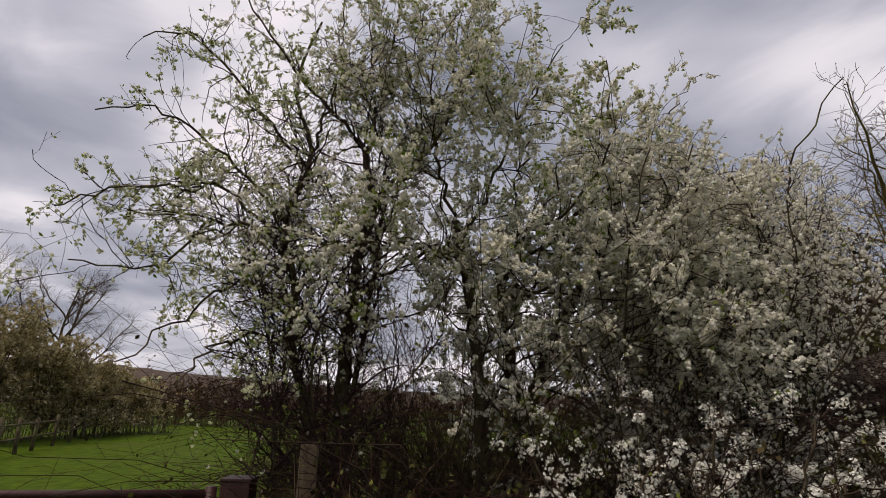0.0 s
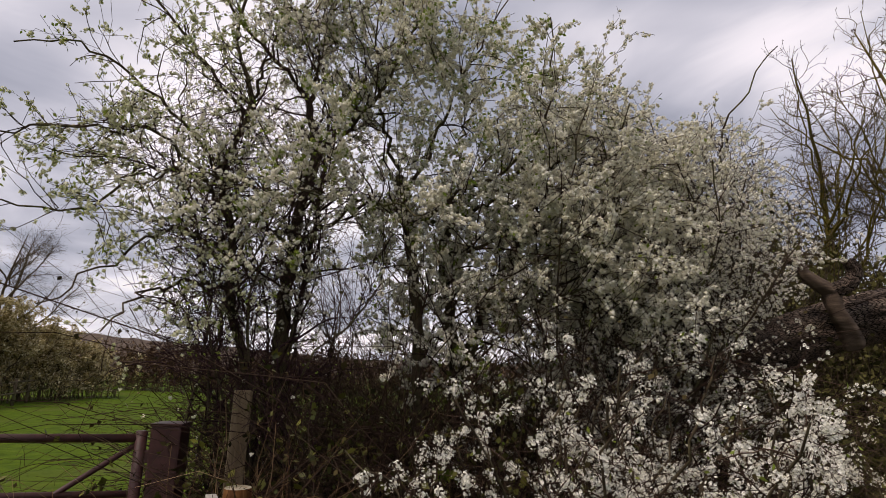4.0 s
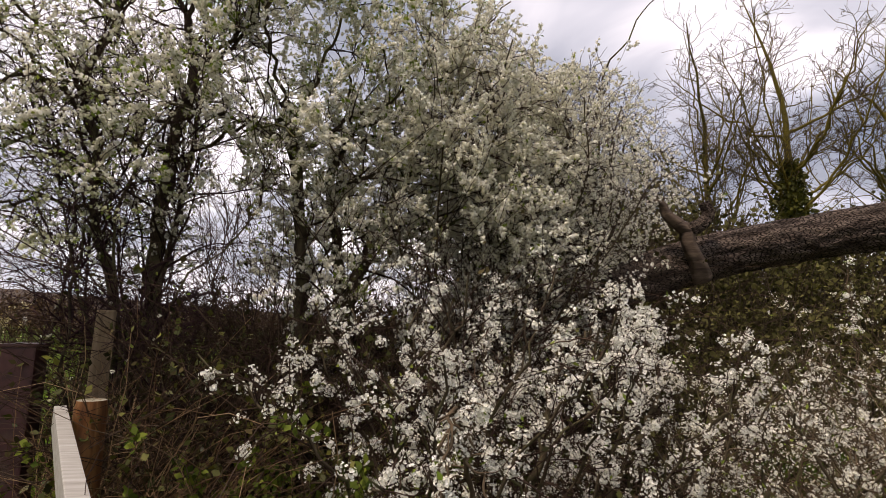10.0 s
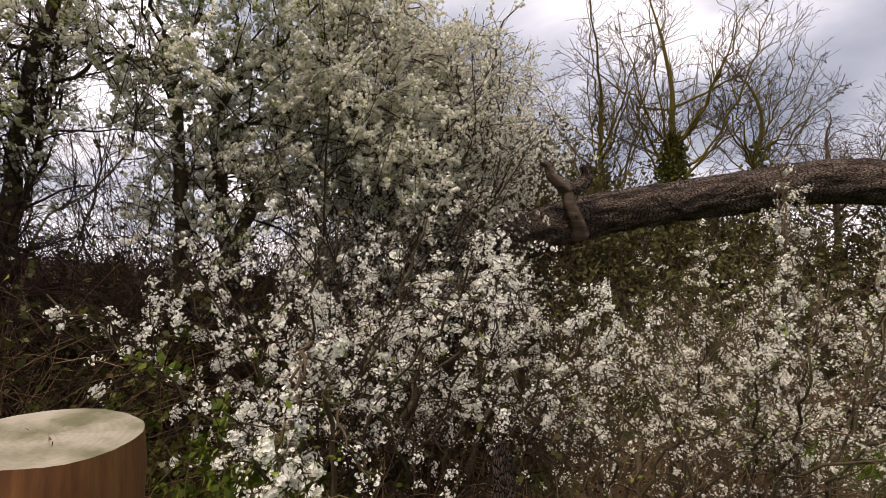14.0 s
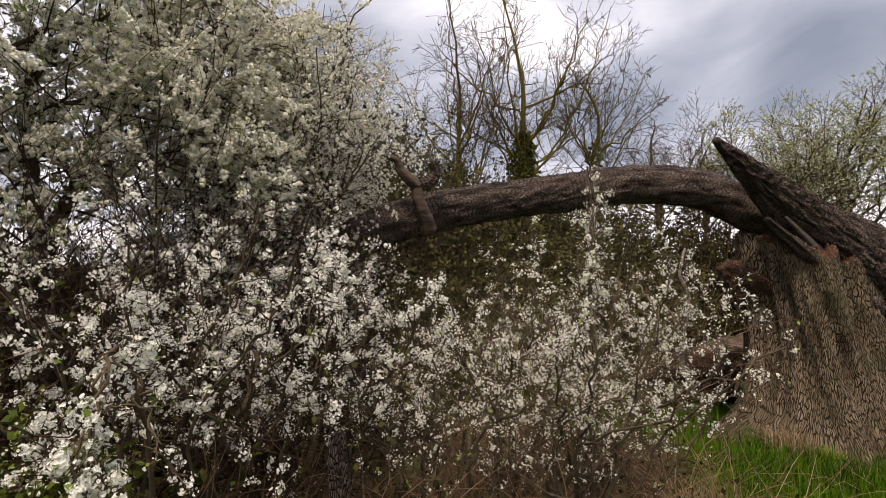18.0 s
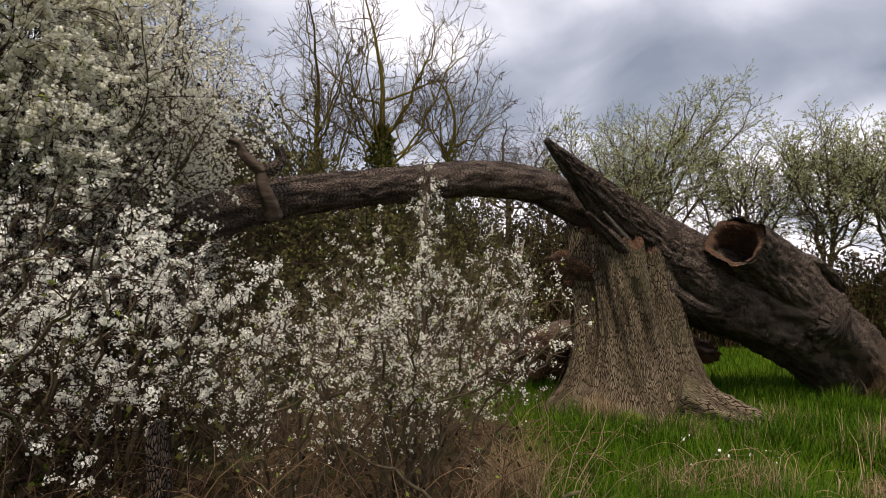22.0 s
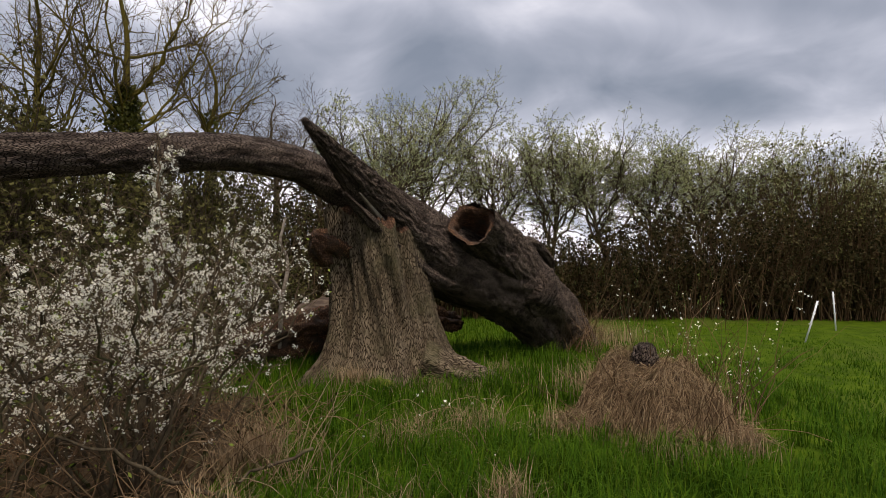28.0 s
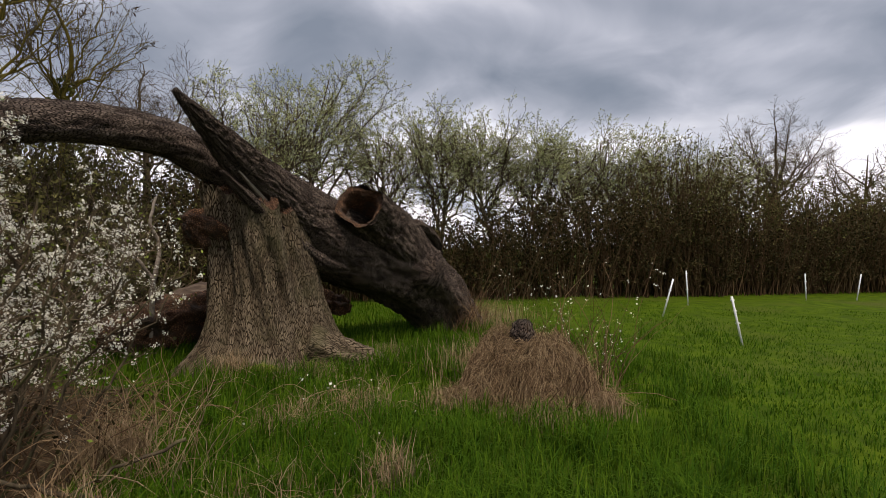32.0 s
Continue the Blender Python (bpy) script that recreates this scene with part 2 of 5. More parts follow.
def bark(name, dark, mid, light, across, length, moss, moss_at=0.62, depth=0.035):
    """Furrowed bark: long plates between dark fissures, in metres round and along the stem."""
    mt = bpy.data.materials.new(name)
    mt.use_nodes = True
    nt = mt.node_tree
    N, L = nt.nodes.new, nt.links.new
    bs = nt.nodes["Principled BSDF"]
    bs.inputs["Roughness"].default_value, bs.inputs["Specular IOR Level"].default_value = 0.92, 0.10
    uv, tc = N("ShaderNodeUVMap"), N("ShaderNodeTexCoord")
    uv.uv_map = "bark"

    def noise_tex(vec, scale, detail, rough=0.6):
        n = N("ShaderNodeTexNoise")
        n.inputs["Scale"].default_value, n.inputs["Detail"].default_value, n.inputs["Roughness"].default_value = scale, detail, rough
        L(vec, n.inputs["Vector"])
        return n
    warp = noise_tex(tc.outputs["Object"], 3.0, 3)
    ws = N("ShaderNodeVectorMath")
    ws.operation = "MULTIPLY_ADD"
    L(warp.outputs[1], ws.inputs[0])
    ws.inputs[1].default_value = (across * 1.4, length * 0.5, 0)
    L(uv.outputs[0], ws.inputs[2])
    mp = N("ShaderNodeMapping")
    mp.inputs["Scale"].default_value = (1 / across, 1 / length, 1)
    L(ws.outputs[0], mp.inputs[0])
    plates = N("ShaderNodeTexVoronoi")
    plates.voronoi_dimensions, plates.feature = "2D", "DISTANCE_TO_EDGE"
    L(mp.outputs[0], plates.inputs["Vector"])
    ridge = N("ShaderNodeMapRange")
    ridge.interpolation_type = "SMOOTHSTEP"
    L(plates.outputs["Distance"], ridge.inputs[0])
    ridge.inputs[1].default_value, ridge.inputs[2].default_value = 0.0, 0.20
    lines = noise_tex(mp.outputs[0], 0.8, 3.5, 0.55)
    cut = N("ShaderNodeMapRange")
    L(lines.outputs[0], cut.inputs[0])
    cut.inputs[1].default_value, cut.inputs[2].default_value, cut.inputs[3].default_value = 0.36, 0.60, 0.35
    both = N("ShaderNodeMath")
    both.operation = "MULTIPLY"
    L(ridge.outputs[0], both.inputs[0])
    L(cut.outputs[0], both.inputs[1])
    fine = noise_tex(tc.outputs["Object"], 38.0, 6)
    fac = N("ShaderNodeMath")
    fac.operation = "MULTIPLY_ADD"
    L(both.outputs[0], fac.inputs[0])
    fac.inputs[1].default_value = 0.70
    fm = N("ShaderNodeMath")
    fm.operation = "MULTIPLY"
    L(fine.outputs[0], fm.inputs[0])
    fm.inputs[1].default_value = 0.40
    L(fm.outputs[0], fac.inputs[2])
    rp = N("ShaderNodeValToRGB")
    e = rp.color_ramp.elements
    e[0].position, e[0].color = 0.22, (*dark, 1)
    e[1].position, e[1].color = 0.95, (*light, 1)
    k = e.new(0.50)
    k.color = (*mid, 1)
    L(fac.outputs[0], rp.inputs[0])
    big = noise_tex(tc.outputs["Object"], 2.2, 5)
    mr = N("ShaderNodeMapRange")
    L(big.outputs[0], mr.inputs[0])
    mr.inputs[1].default_value, mr.inputs[2].default_value, mr.inputs[4].default_value = moss_at - 0.1, moss_at + 0.1, 0.7
    mx = N("ShaderNodeMix")
    mx.data_type = "RGBA"
    L(mr.outputs[0], mx.inputs[0])
    L(rp.outputs[0], mx.inputs[6])
    mx.inputs[7].default_value = (*moss, 1)
    L(mx.outputs[2], bs.inputs["Base Color"])
    bp = N("ShaderNodeBump")
    bp.inputs["Strength"].default_value, bp.inputs["Distance"].default_value = 1.0, depth
    L(fac.outputs[0], bp.inputs["Height"])
    L(bp.outputs[0], bs.inputs["Normal"])
    return mt


M_OAK = bark("oak_bark", (0.008, 0.006, 0.005), (0.066, 0.048, 0.038), (0.200, 0.155, 0.124), 0.058, 0.21, (0.060, 0.046, 0.036), 0.66, 0.06)
M_OAKSTUMP = bark("weathered_stump_bark", (0.034, 0.024, 0.014), (0.100, 0.074, 0.046), (0.230, 0.180, 0.120), 0.072, 0.46, (0.098, 0.088, 0.045), 0.60, 0.04)
M_SNAG = material("brown_snag", [(0.03, 0.019, 0.013), (0.075, 0.052, 0.036), (0.15, 0.11, 0.08)], (5, 5, 24), rough=0.9, bump=0.8, dist=0.012)
M_ROT = material("rotten_heartwood", [(0.05, 0.024, 0.013), (0.14, 0.068, 0.034), (0.26, 0.14, 0.07)], (12, 12, 12), rough=0.95, bump=1.0, dist=0.02,
                 wave=(9, 9, 9), blotch=(0.05, 0.035, 0.025), blotch_scale=5.0)
M_DEADWOOD = material("grey_deadwood", [(0.12, 0.095, 0.075), (0.24, 0.20, 0.16), (0.38, 0.33, 0.27)], (5, 5, 24), rough=0.9, bump=0.8, dist=0.012)
M_MOSS = material("moss", [(0.05, 0.06, 0.012), (0.11, 0.12, 0.02), (0.18, 0.17, 0.03)], (40, 40, 40), rough=0.95, bump=1.0, dist=0.02)
M_STEEL = material("red_oxide_paint", [(0.025, 0.008, 0.008), (0.045, 0.013, 0.012), (0.065, 0.022, 0.019)], (12, 12, 12), rough=0.55, bump=0.2, dist=0.003,
                   blotch=(0.06, 0.035, 0.025), blotch_scale=7.0, blotch_at=0.62, spec=0.4)
M_TIMBER = material("weathered_timber", [(0.09, 0.062, 0.034), (0.16, 0.115, 0.068), (0.24, 0.18, 0.115)], (40, 40, 3), rough=0.85, bump=0.6, dist=0.004)
M_NEWWOOD = material("treated_roundwood", [(0.05, 0.016, 0.004), (0.13, 0.050, 0.013), (0.22, 0.105, 0.034)], (34, 34, 2.0), rough=0.75, bump=0.5, dist=0.004,
                     blotch=(0.08, 0.035, 0.018), blotch_scale=6.0, blotch_at=0.6)
M_SAWN = material("sawn_rail", [(0.22, 0.205, 0.175), (0.31, 0.295, 0.26), (0.39, 0.375, 0.34)], (5, 40, 40), rough=0.8, bump=0.4, dist=0.003)
M_WHITE = material("white_plastic", [(0.62, 0.63, 0.63), (0.74, 0.75, 0.75)], (5, 5, 5), rough=0.5, bump=0.1, dist=0.002)
M_DARKHEDGE = material("hedge_leaf", [(0.014, 0.014, 0.005), (0.036, 0.031, 0.011), (0.075, 0.057, 0.024)], (3, 3, 3), rough=0.8, bump=0, island=0.75, translucent=0.1, spec=0.06)
M_OLIVE = material("olive_scrub", [(0.035, 0.035, 0.012), (0.08, 0.075, 0.025), (0.15, 0.14, 0.05)], (3, 3, 3), rough=0.8, bump=0, island=0.75, translucent=0.15, spec=0.06)
M_BROWNWOOD = material("bare_brown_wood", [(0.035, 0.02, 0.010), (0.08, 0.048, 0.024), (0.14, 0.095, 0.05)], (3, 3, 3), rough=0.9, bump=0, island=0.75, spec=0.06)
M_FARBUSH = material("far_brown_bush", [(0.16, 0.125, 0.05), (0.37, 0.305, 0.14), (0.66, 0.60, 0.42)], (3, 3, 3), rough=0.8, bump=0, island=0.75, translucent=0.4, spec=0.06)
M_BRIAR = material("bramble_leaf", [(0.03, 0.05, 0.008), (0.08, 0.11, 0.016), (0.17, 0.20, 0.03)], (4, 4, 4), rough=0.6, bump=0, island=0.7, translucent=0.25, spec=0.06)
M_BRUSH = material("brown_brush", [(0.025, 0.016, 0.011), (0.065, 0.044, 0.03), (0.13, 0.09, 0.06)], (9, 9, 9), rough=0.9, bump=0, island=0.7, spec=0.06)
M_HILL = material("far_woodland", [(0.028, 0.017, 0.010), (0.06, 0.038, 0.022), (0.10, 0.066, 0.04)], (0.3, 0.3, 0.3), bump=1.0, dist=1.0)


# ---- mesh tools ----
def mesh_object(name, verts, faces, mat, parent=None, label="", smooth=False, uv=None):
    """verts (N,3); faces: list of integer arrays (M,3) or (M,4)."""
    me = bpy.data.meshes.new(name)
    verts = np.asarray(verts, np.float32)
    faces = [np.asarray(f, np.int32) for f in faces if len(f)]
    loops = np.concatenate([f.ravel() for f in faces])
    sizes = np.concatenate([np.full(len(f), f.shape[1], np.int32) for f in faces])
    starts = np.concatenate([[0], np.cumsum(sizes)[:-1]]).astype(np.int32)
    me.vertices.add(len(verts))
    me.vertices.foreach_set("co", verts.ravel())
    me.loops.add(len(loops))
    me.loops.foreach_set("vertex_index", loops)
    me.polygons.add(len(sizes))
    me.polygons.foreach_set("loop_start", starts)
    if smooth:
        me.polygons.foreach_set("use_smooth", np.ones(len(sizes), bool))
    me.update(calc_edges=True)
    if uv is not None:
        lay = me.uv_layers.new(name="bark")
        lay.data.foreach_set("uv", np.asarray(uv, np.float32)[loops].ravel())
    me.materials.append(mat)
    ob = new(name, me)
    if parent is not None:
        ob.parent = parent
    if label:
        tagged(ob, label=label)
    return ob


def part(name, bm, mat, parent, label=""):
    me = bpy.data.meshes.new(name)
    bm.to_mesh(me)
    bm.free()
    me.materials.append(mat)
    ob = new(name, me)
    ob.parent = parent
    if label:
        tagged(ob, label=label)
    return ob


def thing(name, at, label, category, group="", kind=""):
    ob = new(name)
    ob.location = at
    ob.empty_display_size = 0.1
    return tagged(ob, label, category, group, kind)


def unit(v):
    return v / np.maximum(np.linalg.norm(v, axis=-1, keepdims=True), 1e-9)


def tubes(P, R, sides=4, cap=True):
    """Tubes round N polylines of K points: P (N,K,3), R (N,K)."""
    P, R = np.asarray(P, float), np.asarray(R, float)
    N, K = R.shape
    T = unit(np.gradient(P, axis=1))
    main = unit(P[:, -1] - P[:, 0])
    ref = np.where(np.abs(main[:, 2:3]) < 0.8, [[0.0, 0.0, 1.0]], [[1.0, 0.0, 0.0]])
    ref = np.repeat(ref[:, None, :], K, 1)
    U = unit(np.cross(T, ref))
    V = np.cross(T, U)
    a = np.arange(sides) * 2 * np.pi / sides
    ring = P[:, :, None, :] + R[:, :, None, None] * (np.cos(a)[None, None, :, None] * U[:, :, None, :] + np.sin(a)[None, None, :, None] * V[:, :, None, :])
    verts = ring.reshape(-1, 3)
    idx = np.arange(N * K * sides).reshape(N, K, sides)
    nxt = np.roll(idx, -1, 2)
    q = np.stack([idx[:, :-1], nxt[:, :-1], nxt[:, 1:], idx[:, 1:]], -1).reshape(-1, 4)
    faces = [q]
    if cap and sides == 4:
        faces.append(idx[:, -1])
    elif cap and sides == 3:
        faces.append(idx[:, -1])
    return verts, faces


def curve(pts, k=14, jitter=0.0, rng=None):
    """A smooth line through the points, k samples."""
    p = np.asarray(pts, float)
    p = np.vstack([2 * p[0] - p[1], p, 2 * p[-1] - p[-2]])
    n = len(p) - 3
    u = np.linspace(0, n - 1e-6, k)
    i = u.astype(int)
    f = (u - i)[:, None]
    a, b, c, d = p[i], p[i + 1], p[i + 2], p[i + 3]
    q = 0.5 * (2 * b + (c - a) * f + (2 * a - 5 * b + 4 * c - d) * f ** 2 + (3 * b - a - 3 * c + d) * f ** 3)
    if jitter:
        w = rng.normal(0, jitter, q.shape)
        w[0] = 0
        q = q + w
    return q


def sprout(rng, P, R, per_metre, length, k=6, lo=0.25, spread=(0.5, 1.2), up=0.15, wander=0.25, droop=0.0, thin=0.6, tip=0.0012, rmax=0.02):
    """Side shoots off N polylines, as new polylines."""
    P, R = np.asarray(P, float), np.asarray(R, float)
    N, K = R.shape
    seg = np.linalg.norm(np.diff(P, axis=1), axis=2).sum(1)
    M = max(1, int(seg.sum() * per_metre))
    who = rng.choice(N, M, p=seg / seg.sum())
    u = lo + (1 - lo) * rng.random(M) ** 0.9
    s = u * (K - 1.001)
    i = s.astype(int)
    f = (s - i)[:, None]
    start = P[who, i] * (1 - f) + P[who, i + 1] * f
    T = unit(P[who, i + 1] - P[who, i])
    rad = np.minimum(R[who, i] * thin, rmax)
    perp = unit(np.cross(T, rng.normal(size=(M, 3))))
    ang = rng.uniform(spread[0], spread[1], M)[:, None]
    D = unit(T * np.cos(ang) + perp * np.sin(ang) + np.array([0, 0, up]))
    ln = rng.uniform(length[0], length[1], M) * (1.15 - 0.5 * u)
    out = np.empty((M, k, 3))
    out[:, 0] = start
    for j in range(1, k):
        D = unit(D + rng.normal(0, wander, (M, 3)) + np.array([0, 0, -droop]))
        out[:, j] = out[:, j - 1] + D * (ln / (k - 1))[:, None]
    taper = np.linspace(0, 1, k)[None]
    return out, rad[:, None] * (1 - taper) + tip * taper


def along(rng, P, n, lo=0.1, off=0.01):
    """n random points on the polylines, and the lines' directions there."""
    N, K, _ = P.shape
    who = rng.integers(0, N, n)
    s = (lo + (1 - lo) * rng.random(n)) * (K - 1.001)
    i = s.astype(int)
    f = (s - i)[:, None]
    c = P[who, i] * (1 - f) + P[who, i + 1] * f
    T = unit(P[who, i + 1] - P[who, i])
    side = unit(np.cross(T, rng.normal(size=(n, 3))))
    return c + side * off, unit(side + 0.4 * T)


def flowers(rng, C, D, size, petals=5, cup=0.35):
    """Open flowers at C facing D, each of some wedge-shaped petals."""
    n = len(C)
    s = size * rng.uniform(0.7, 1.2, n)
    U = unit(np.cross(D, rng.normal(size=(n, 3))))
    V = np.cross(D, U)
    a = np.arange(petals) * 2 * np.pi / petals + rng.uniform(0, 6.28, n)[:, None]

    def at(r, da, h):
        return (C[:, None] + (r * s)[:, None, None] * (np.cos(a + da)[..., None] * U[:, None] + np.sin(a + da)[..., None] * V[:, None])
                + (h * s)[:, None, None] * D[:, None])
    w = 2.6 / petals
    tri = np.stack([at(0.03, 0, 0), at(0.5, -w, cup * 0.5), at(0.5, w, cup * 0.5)], 2)
    verts = tri.reshape(-1, 3)
    return verts, [np.arange(len(verts)).reshape(-1, 3)]


def puffs(rng, C, D, size, petal):
    """Round clumps of blossom at C: petals that face out all round."""
    n = rng.integers(5, 10, len(C))
    r = np.repeat(size * rng.uniform(0.55, 1.25, len(C)), n)[:, None]
    C, D = np.repeat(C, n, 0), np.repeat(D, n, 0)
    F = unit(rng.normal(size=C.shape) + 0.35 * D)
    c = C + F * r * rng.uniform(0.55, 1.0, (len(C), 1))
    U = unit(np.cross(F, rng.normal(size=C.shape)))
    V = np.cross(F, U)
    h = petal * rng.uniform(0.7, 1.25, (len(C), 1))
    v = np.stack([c - h * 1.2 * U, c + h * 0.7 * U - h * 1.1 * V + h * 0.25 * F, c + h * 0.7 * U + h * 1.1 * V - h * 0.2 * F], 1).reshape(-1, 3)
    return v, [np.arange(len(v)).reshape(-1, 3)]


def crown_top(x, y):
    """Height of the thicket's outline over a place."""
    k = np.maximum(y, 3.0) / 3.8
    h = np.interp(x / k, (-2.9, -2.6, -2.3, -1.8, 0.5, 1.0, 1.5, 1.9, 2.12, 2.35, 2.8, 3.1, 3.4), (3.2, 4.0, 4.65, 5.6, 5.6, 4.75, 4.55, 4.2, 3.8, 3.65, 4.0, 3.7, 3.45))
    return 1.6 + (h - 1.6) * k


def leaves(rng, C, D, size, wide=0.5, fold=True):
    """Pointed leaves from C along D, folded along the rib; far ones are plain wedges."""
    n = len(C)
    s = (size * rng.uniform(0.6, 1.25, n))[:, None]
    D = unit(D + rng.normal(0, 0.35, (n, 3)))
    U = unit(np.cross(D, rng.normal(size=(n, 3))))
    V = np.cross(D, U)
    if not fold:
        v = np.stack([C - s * wide * 0.35 * U, C + s * (0.25 * D + wide * 0.7 * U), C + s * D], 1).reshape(-1, 3)
        return v, [np.arange(len(v)).reshape(-1, 3)]
    v = np.stack([C, C + s * (0.5 * D + wide * 0.5 * U + 0.08 * V), C + s * D, C + s * (0.5 * D - wide * 0.5 * U + 0.08 * V)], 1).reshape(-1, 3)
    return v, [np.arange(len(v)).reshape(-1, 4)]


def blades(rng, C, height, width, lean=0.5, bend=None):
    """Bent grass blades, two pieces and a point each."""
    n = len(C)
    h = (height * rng.uniform(0.55, 1.25, n))[:, None]
    a = rng.uniform(0, 6.283, n)
    out = np.stack([np.cos(a), np.sin(a), np.zeros(n)], 1)
    if bend is not None:
        out = unit(out + np.asarray(bend))
    side = np.stack([-out[:, 1], out[:, 0], np.zeros(n)], 1) * (np.zeros(n) + width)[:, None] * 0.5
    l = (rng.uniform(0.15, 1.0, n) * lean)[:, None]
    z = np.array([0, 0, 1.0])
    m1 = C + h * (0.5 * z + 0.18 * l * out)
    m2 = C + h * ((0.95 - 0.35 * l) * z + 0.75 * l * out)
    v = np.stack([C - side, C + side, m1 + side * 0.8, m1 - side * 0.8, m2], 1).reshape(-1, 3)
    b = np.arange(n)[:, None] * 5
    return v, [b + np.array([[0, 1, 2, 3]]), b + np.array([[3, 2, 4]])]


def join(*pieces):
    vs, quads, tris, off = [], [], [], 0
    for v, fs in pieces:
        vs.append(v)
        for f in fs:
            (quads if f.shape[1] == 4 else tris).append(f + off)
        off += len(v)
    out = []
    if quads:
        out.append(np.concatenate(quads))
    if tris:
        out.append(np.concatenate(tris))
    return np.concatenate(vs), out


def lathe_box(bm, size, at=(0, 0, 0), bevel=0.006, rot=None):
    """A box with rounded edges added to bm."""
    g = bmesh.ops.create_cube(bm, size=1.0)
    bmesh.ops.scale(bm, vec=size, verts=g["verts"])
    es = list({e for v in g["verts"] for e in v.link_edges})
    if bevel:
        r = bmesh.ops.bevel(bm, geom=es, offset=bevel, segments=2, affect="EDGES", profile=0.6)
        vs = list({v for f in r["faces"] for v in f.verts} | {v for v in g["verts"] if v.is_valid})
    else:
        vs = g["verts"]
    if rot is not None:
        bmesh.ops.rotate(bm, cent=(0, 0, 0), matrix=rot, verts=vs)
    bmesh.ops.translate(bm, vec=at, verts=vs)


UV = {}


def swept(pts, radii, k=80, sides=64, bark=0.03, flute=0.0, seed=0, squash=None, ends=True, freq=(5.0, 1.6)):
    """A bark-covered trunk or limb along the points, with ridges that run along it. Returns verts, faces."""
    c = curve(pts, k)
    u = np.linspace(0, len(radii) - 1, k)
    r = np.interp(u, np.arange(len(radii)), radii)
    T = unit(np.gradient(c, axis=0))
    U = np.empty_like(c)
    ref = np.array([0, 0, 1.0]) if abs(T[0][2]) < 0.8 else np.array([1.0, 0, 0])
    U[0] = unit(np.cross(T[0], ref))
    for i in range(1, k):
        U[i] = unit(U[i - 1] - T[i] * np.dot(U[i - 1], T[i]))
    V = np.cross(T, U)
    s = np.concatenate([[0], np.cumsum(np.linalg.norm(np.diff(c, axis=0), axis=1))])
    verts = np.empty((k, sides, 3))
    for i in range(k):
        for j in range(sides):
            a = 2 * math.pi * j / sides
            ca, sa = math.cos(a), math.sin(a)
            circ = max(r[i], 0.05)
            p = Vector((ca * circ * freq[0] + seed * 7.1, sa * circ * freq[0], s[i] * freq[1]))
            d = noise.noise(p * 0.35) * 2.2
            rg = 1 - abs(noise.noise(p * 2.6 + Vector((d, 0, 0))))
            rg2 = 1 - abs(noise.noise(p * 5.5 + Vector((0, d, 0))))
            rr = r[i] * (1 + 0.10 * d * 0.5) + bark * (rg ** 3 * 0.8 + rg2 ** 2 * 0.35 - 0.6) * min(1, r[i] / 0.12)
            if flute:
                rr += flute * r[i] * noise.noise(Vector((ca * 1.7 + seed, sa * 1.7, s[i] * 0.4)))
            q = 1.0 if squash is None else squash
            verts[i, j] = c[i] + U[i] * ca * rr + V[i] * sa * rr * q
    vs = np.concatenate([verts, verts[:, :1]], 1)
    n1 = sides + 1
    idx = np.arange(k * n1).reshape(k, n1)
    f = [np.stack([idx[:-1, :-1], idx[:-1, 1:], idx[1:, 1:], idx[1:, :-1]], -1).reshape(-1, 4)]
    vs = vs.reshape(-1, 3)
    mean_r = float(np.mean(r))
    uv = np.stack([np.tile(np.linspace(0, 2 * math.pi, n1) * mean_r, k), np.repeat(s, n1)], 1)
    tips = [] if not ends else ([-1] if ends == "last" else [0, -1])
    for t in tips:
        n0 = len(vs)
        vs = np.vstack([vs, verts[t].mean(0)[None]])
        uv = np.vstack([uv, [[mean_r, s[t]]]])
        a, b = (idx[t, :-1], idx[t, 1:]) if t else (idx[t, 1:], idx[t, :-1])
        f.append(np.stack([a, b, np.full(sides, n0)], -1))
    UV["last"] = uv
    return vs, f


# ---- ground ----
def lie(x, y):
    """Height of the ground."""
    d = math.hypot(x, y)
    z = 0.05 * noise.noise(Vector((x * 0.5, y * 0.5, 0))) + 0.02 * noise.noise(Vector((x * 1.7, y * 1.7, 4)))
    if d > 25:
        z += min(1, (d - 25) / 60) * 0.8 * noise.noise(Vector((x * 0.02, y * 0.02, 9)))
    return z


def build_ground():
    rr = np.concatenate([np.linspace(0.0, 14, 90), 14 * 1.085 ** np.arange(1, 66)])
    na = 160
    verts, idx = [], np.arange(len(rr) * na).reshape(len(rr), na)
    for r in rr:
        for j in range(na):
            a = 2 * math.pi * j / na
            x, y = 3 + r * math.cos(a), 1 + r * math.sin(a)
            verts.append((x, y, lie(x, y)))
    nx = np.roll(idx, -1, 1)
    f = np.stack([idx[:-1], idx[1:], nx[1:], nx[:-1]], -1).reshape(-1, 4)
    g = mesh_object("ground", np.array(verts), [f], M_GRASS, smooth=True)
    tagged(g, "lush green spring meadow reaching the distance", "meadow", kind="structure")


build_ground()


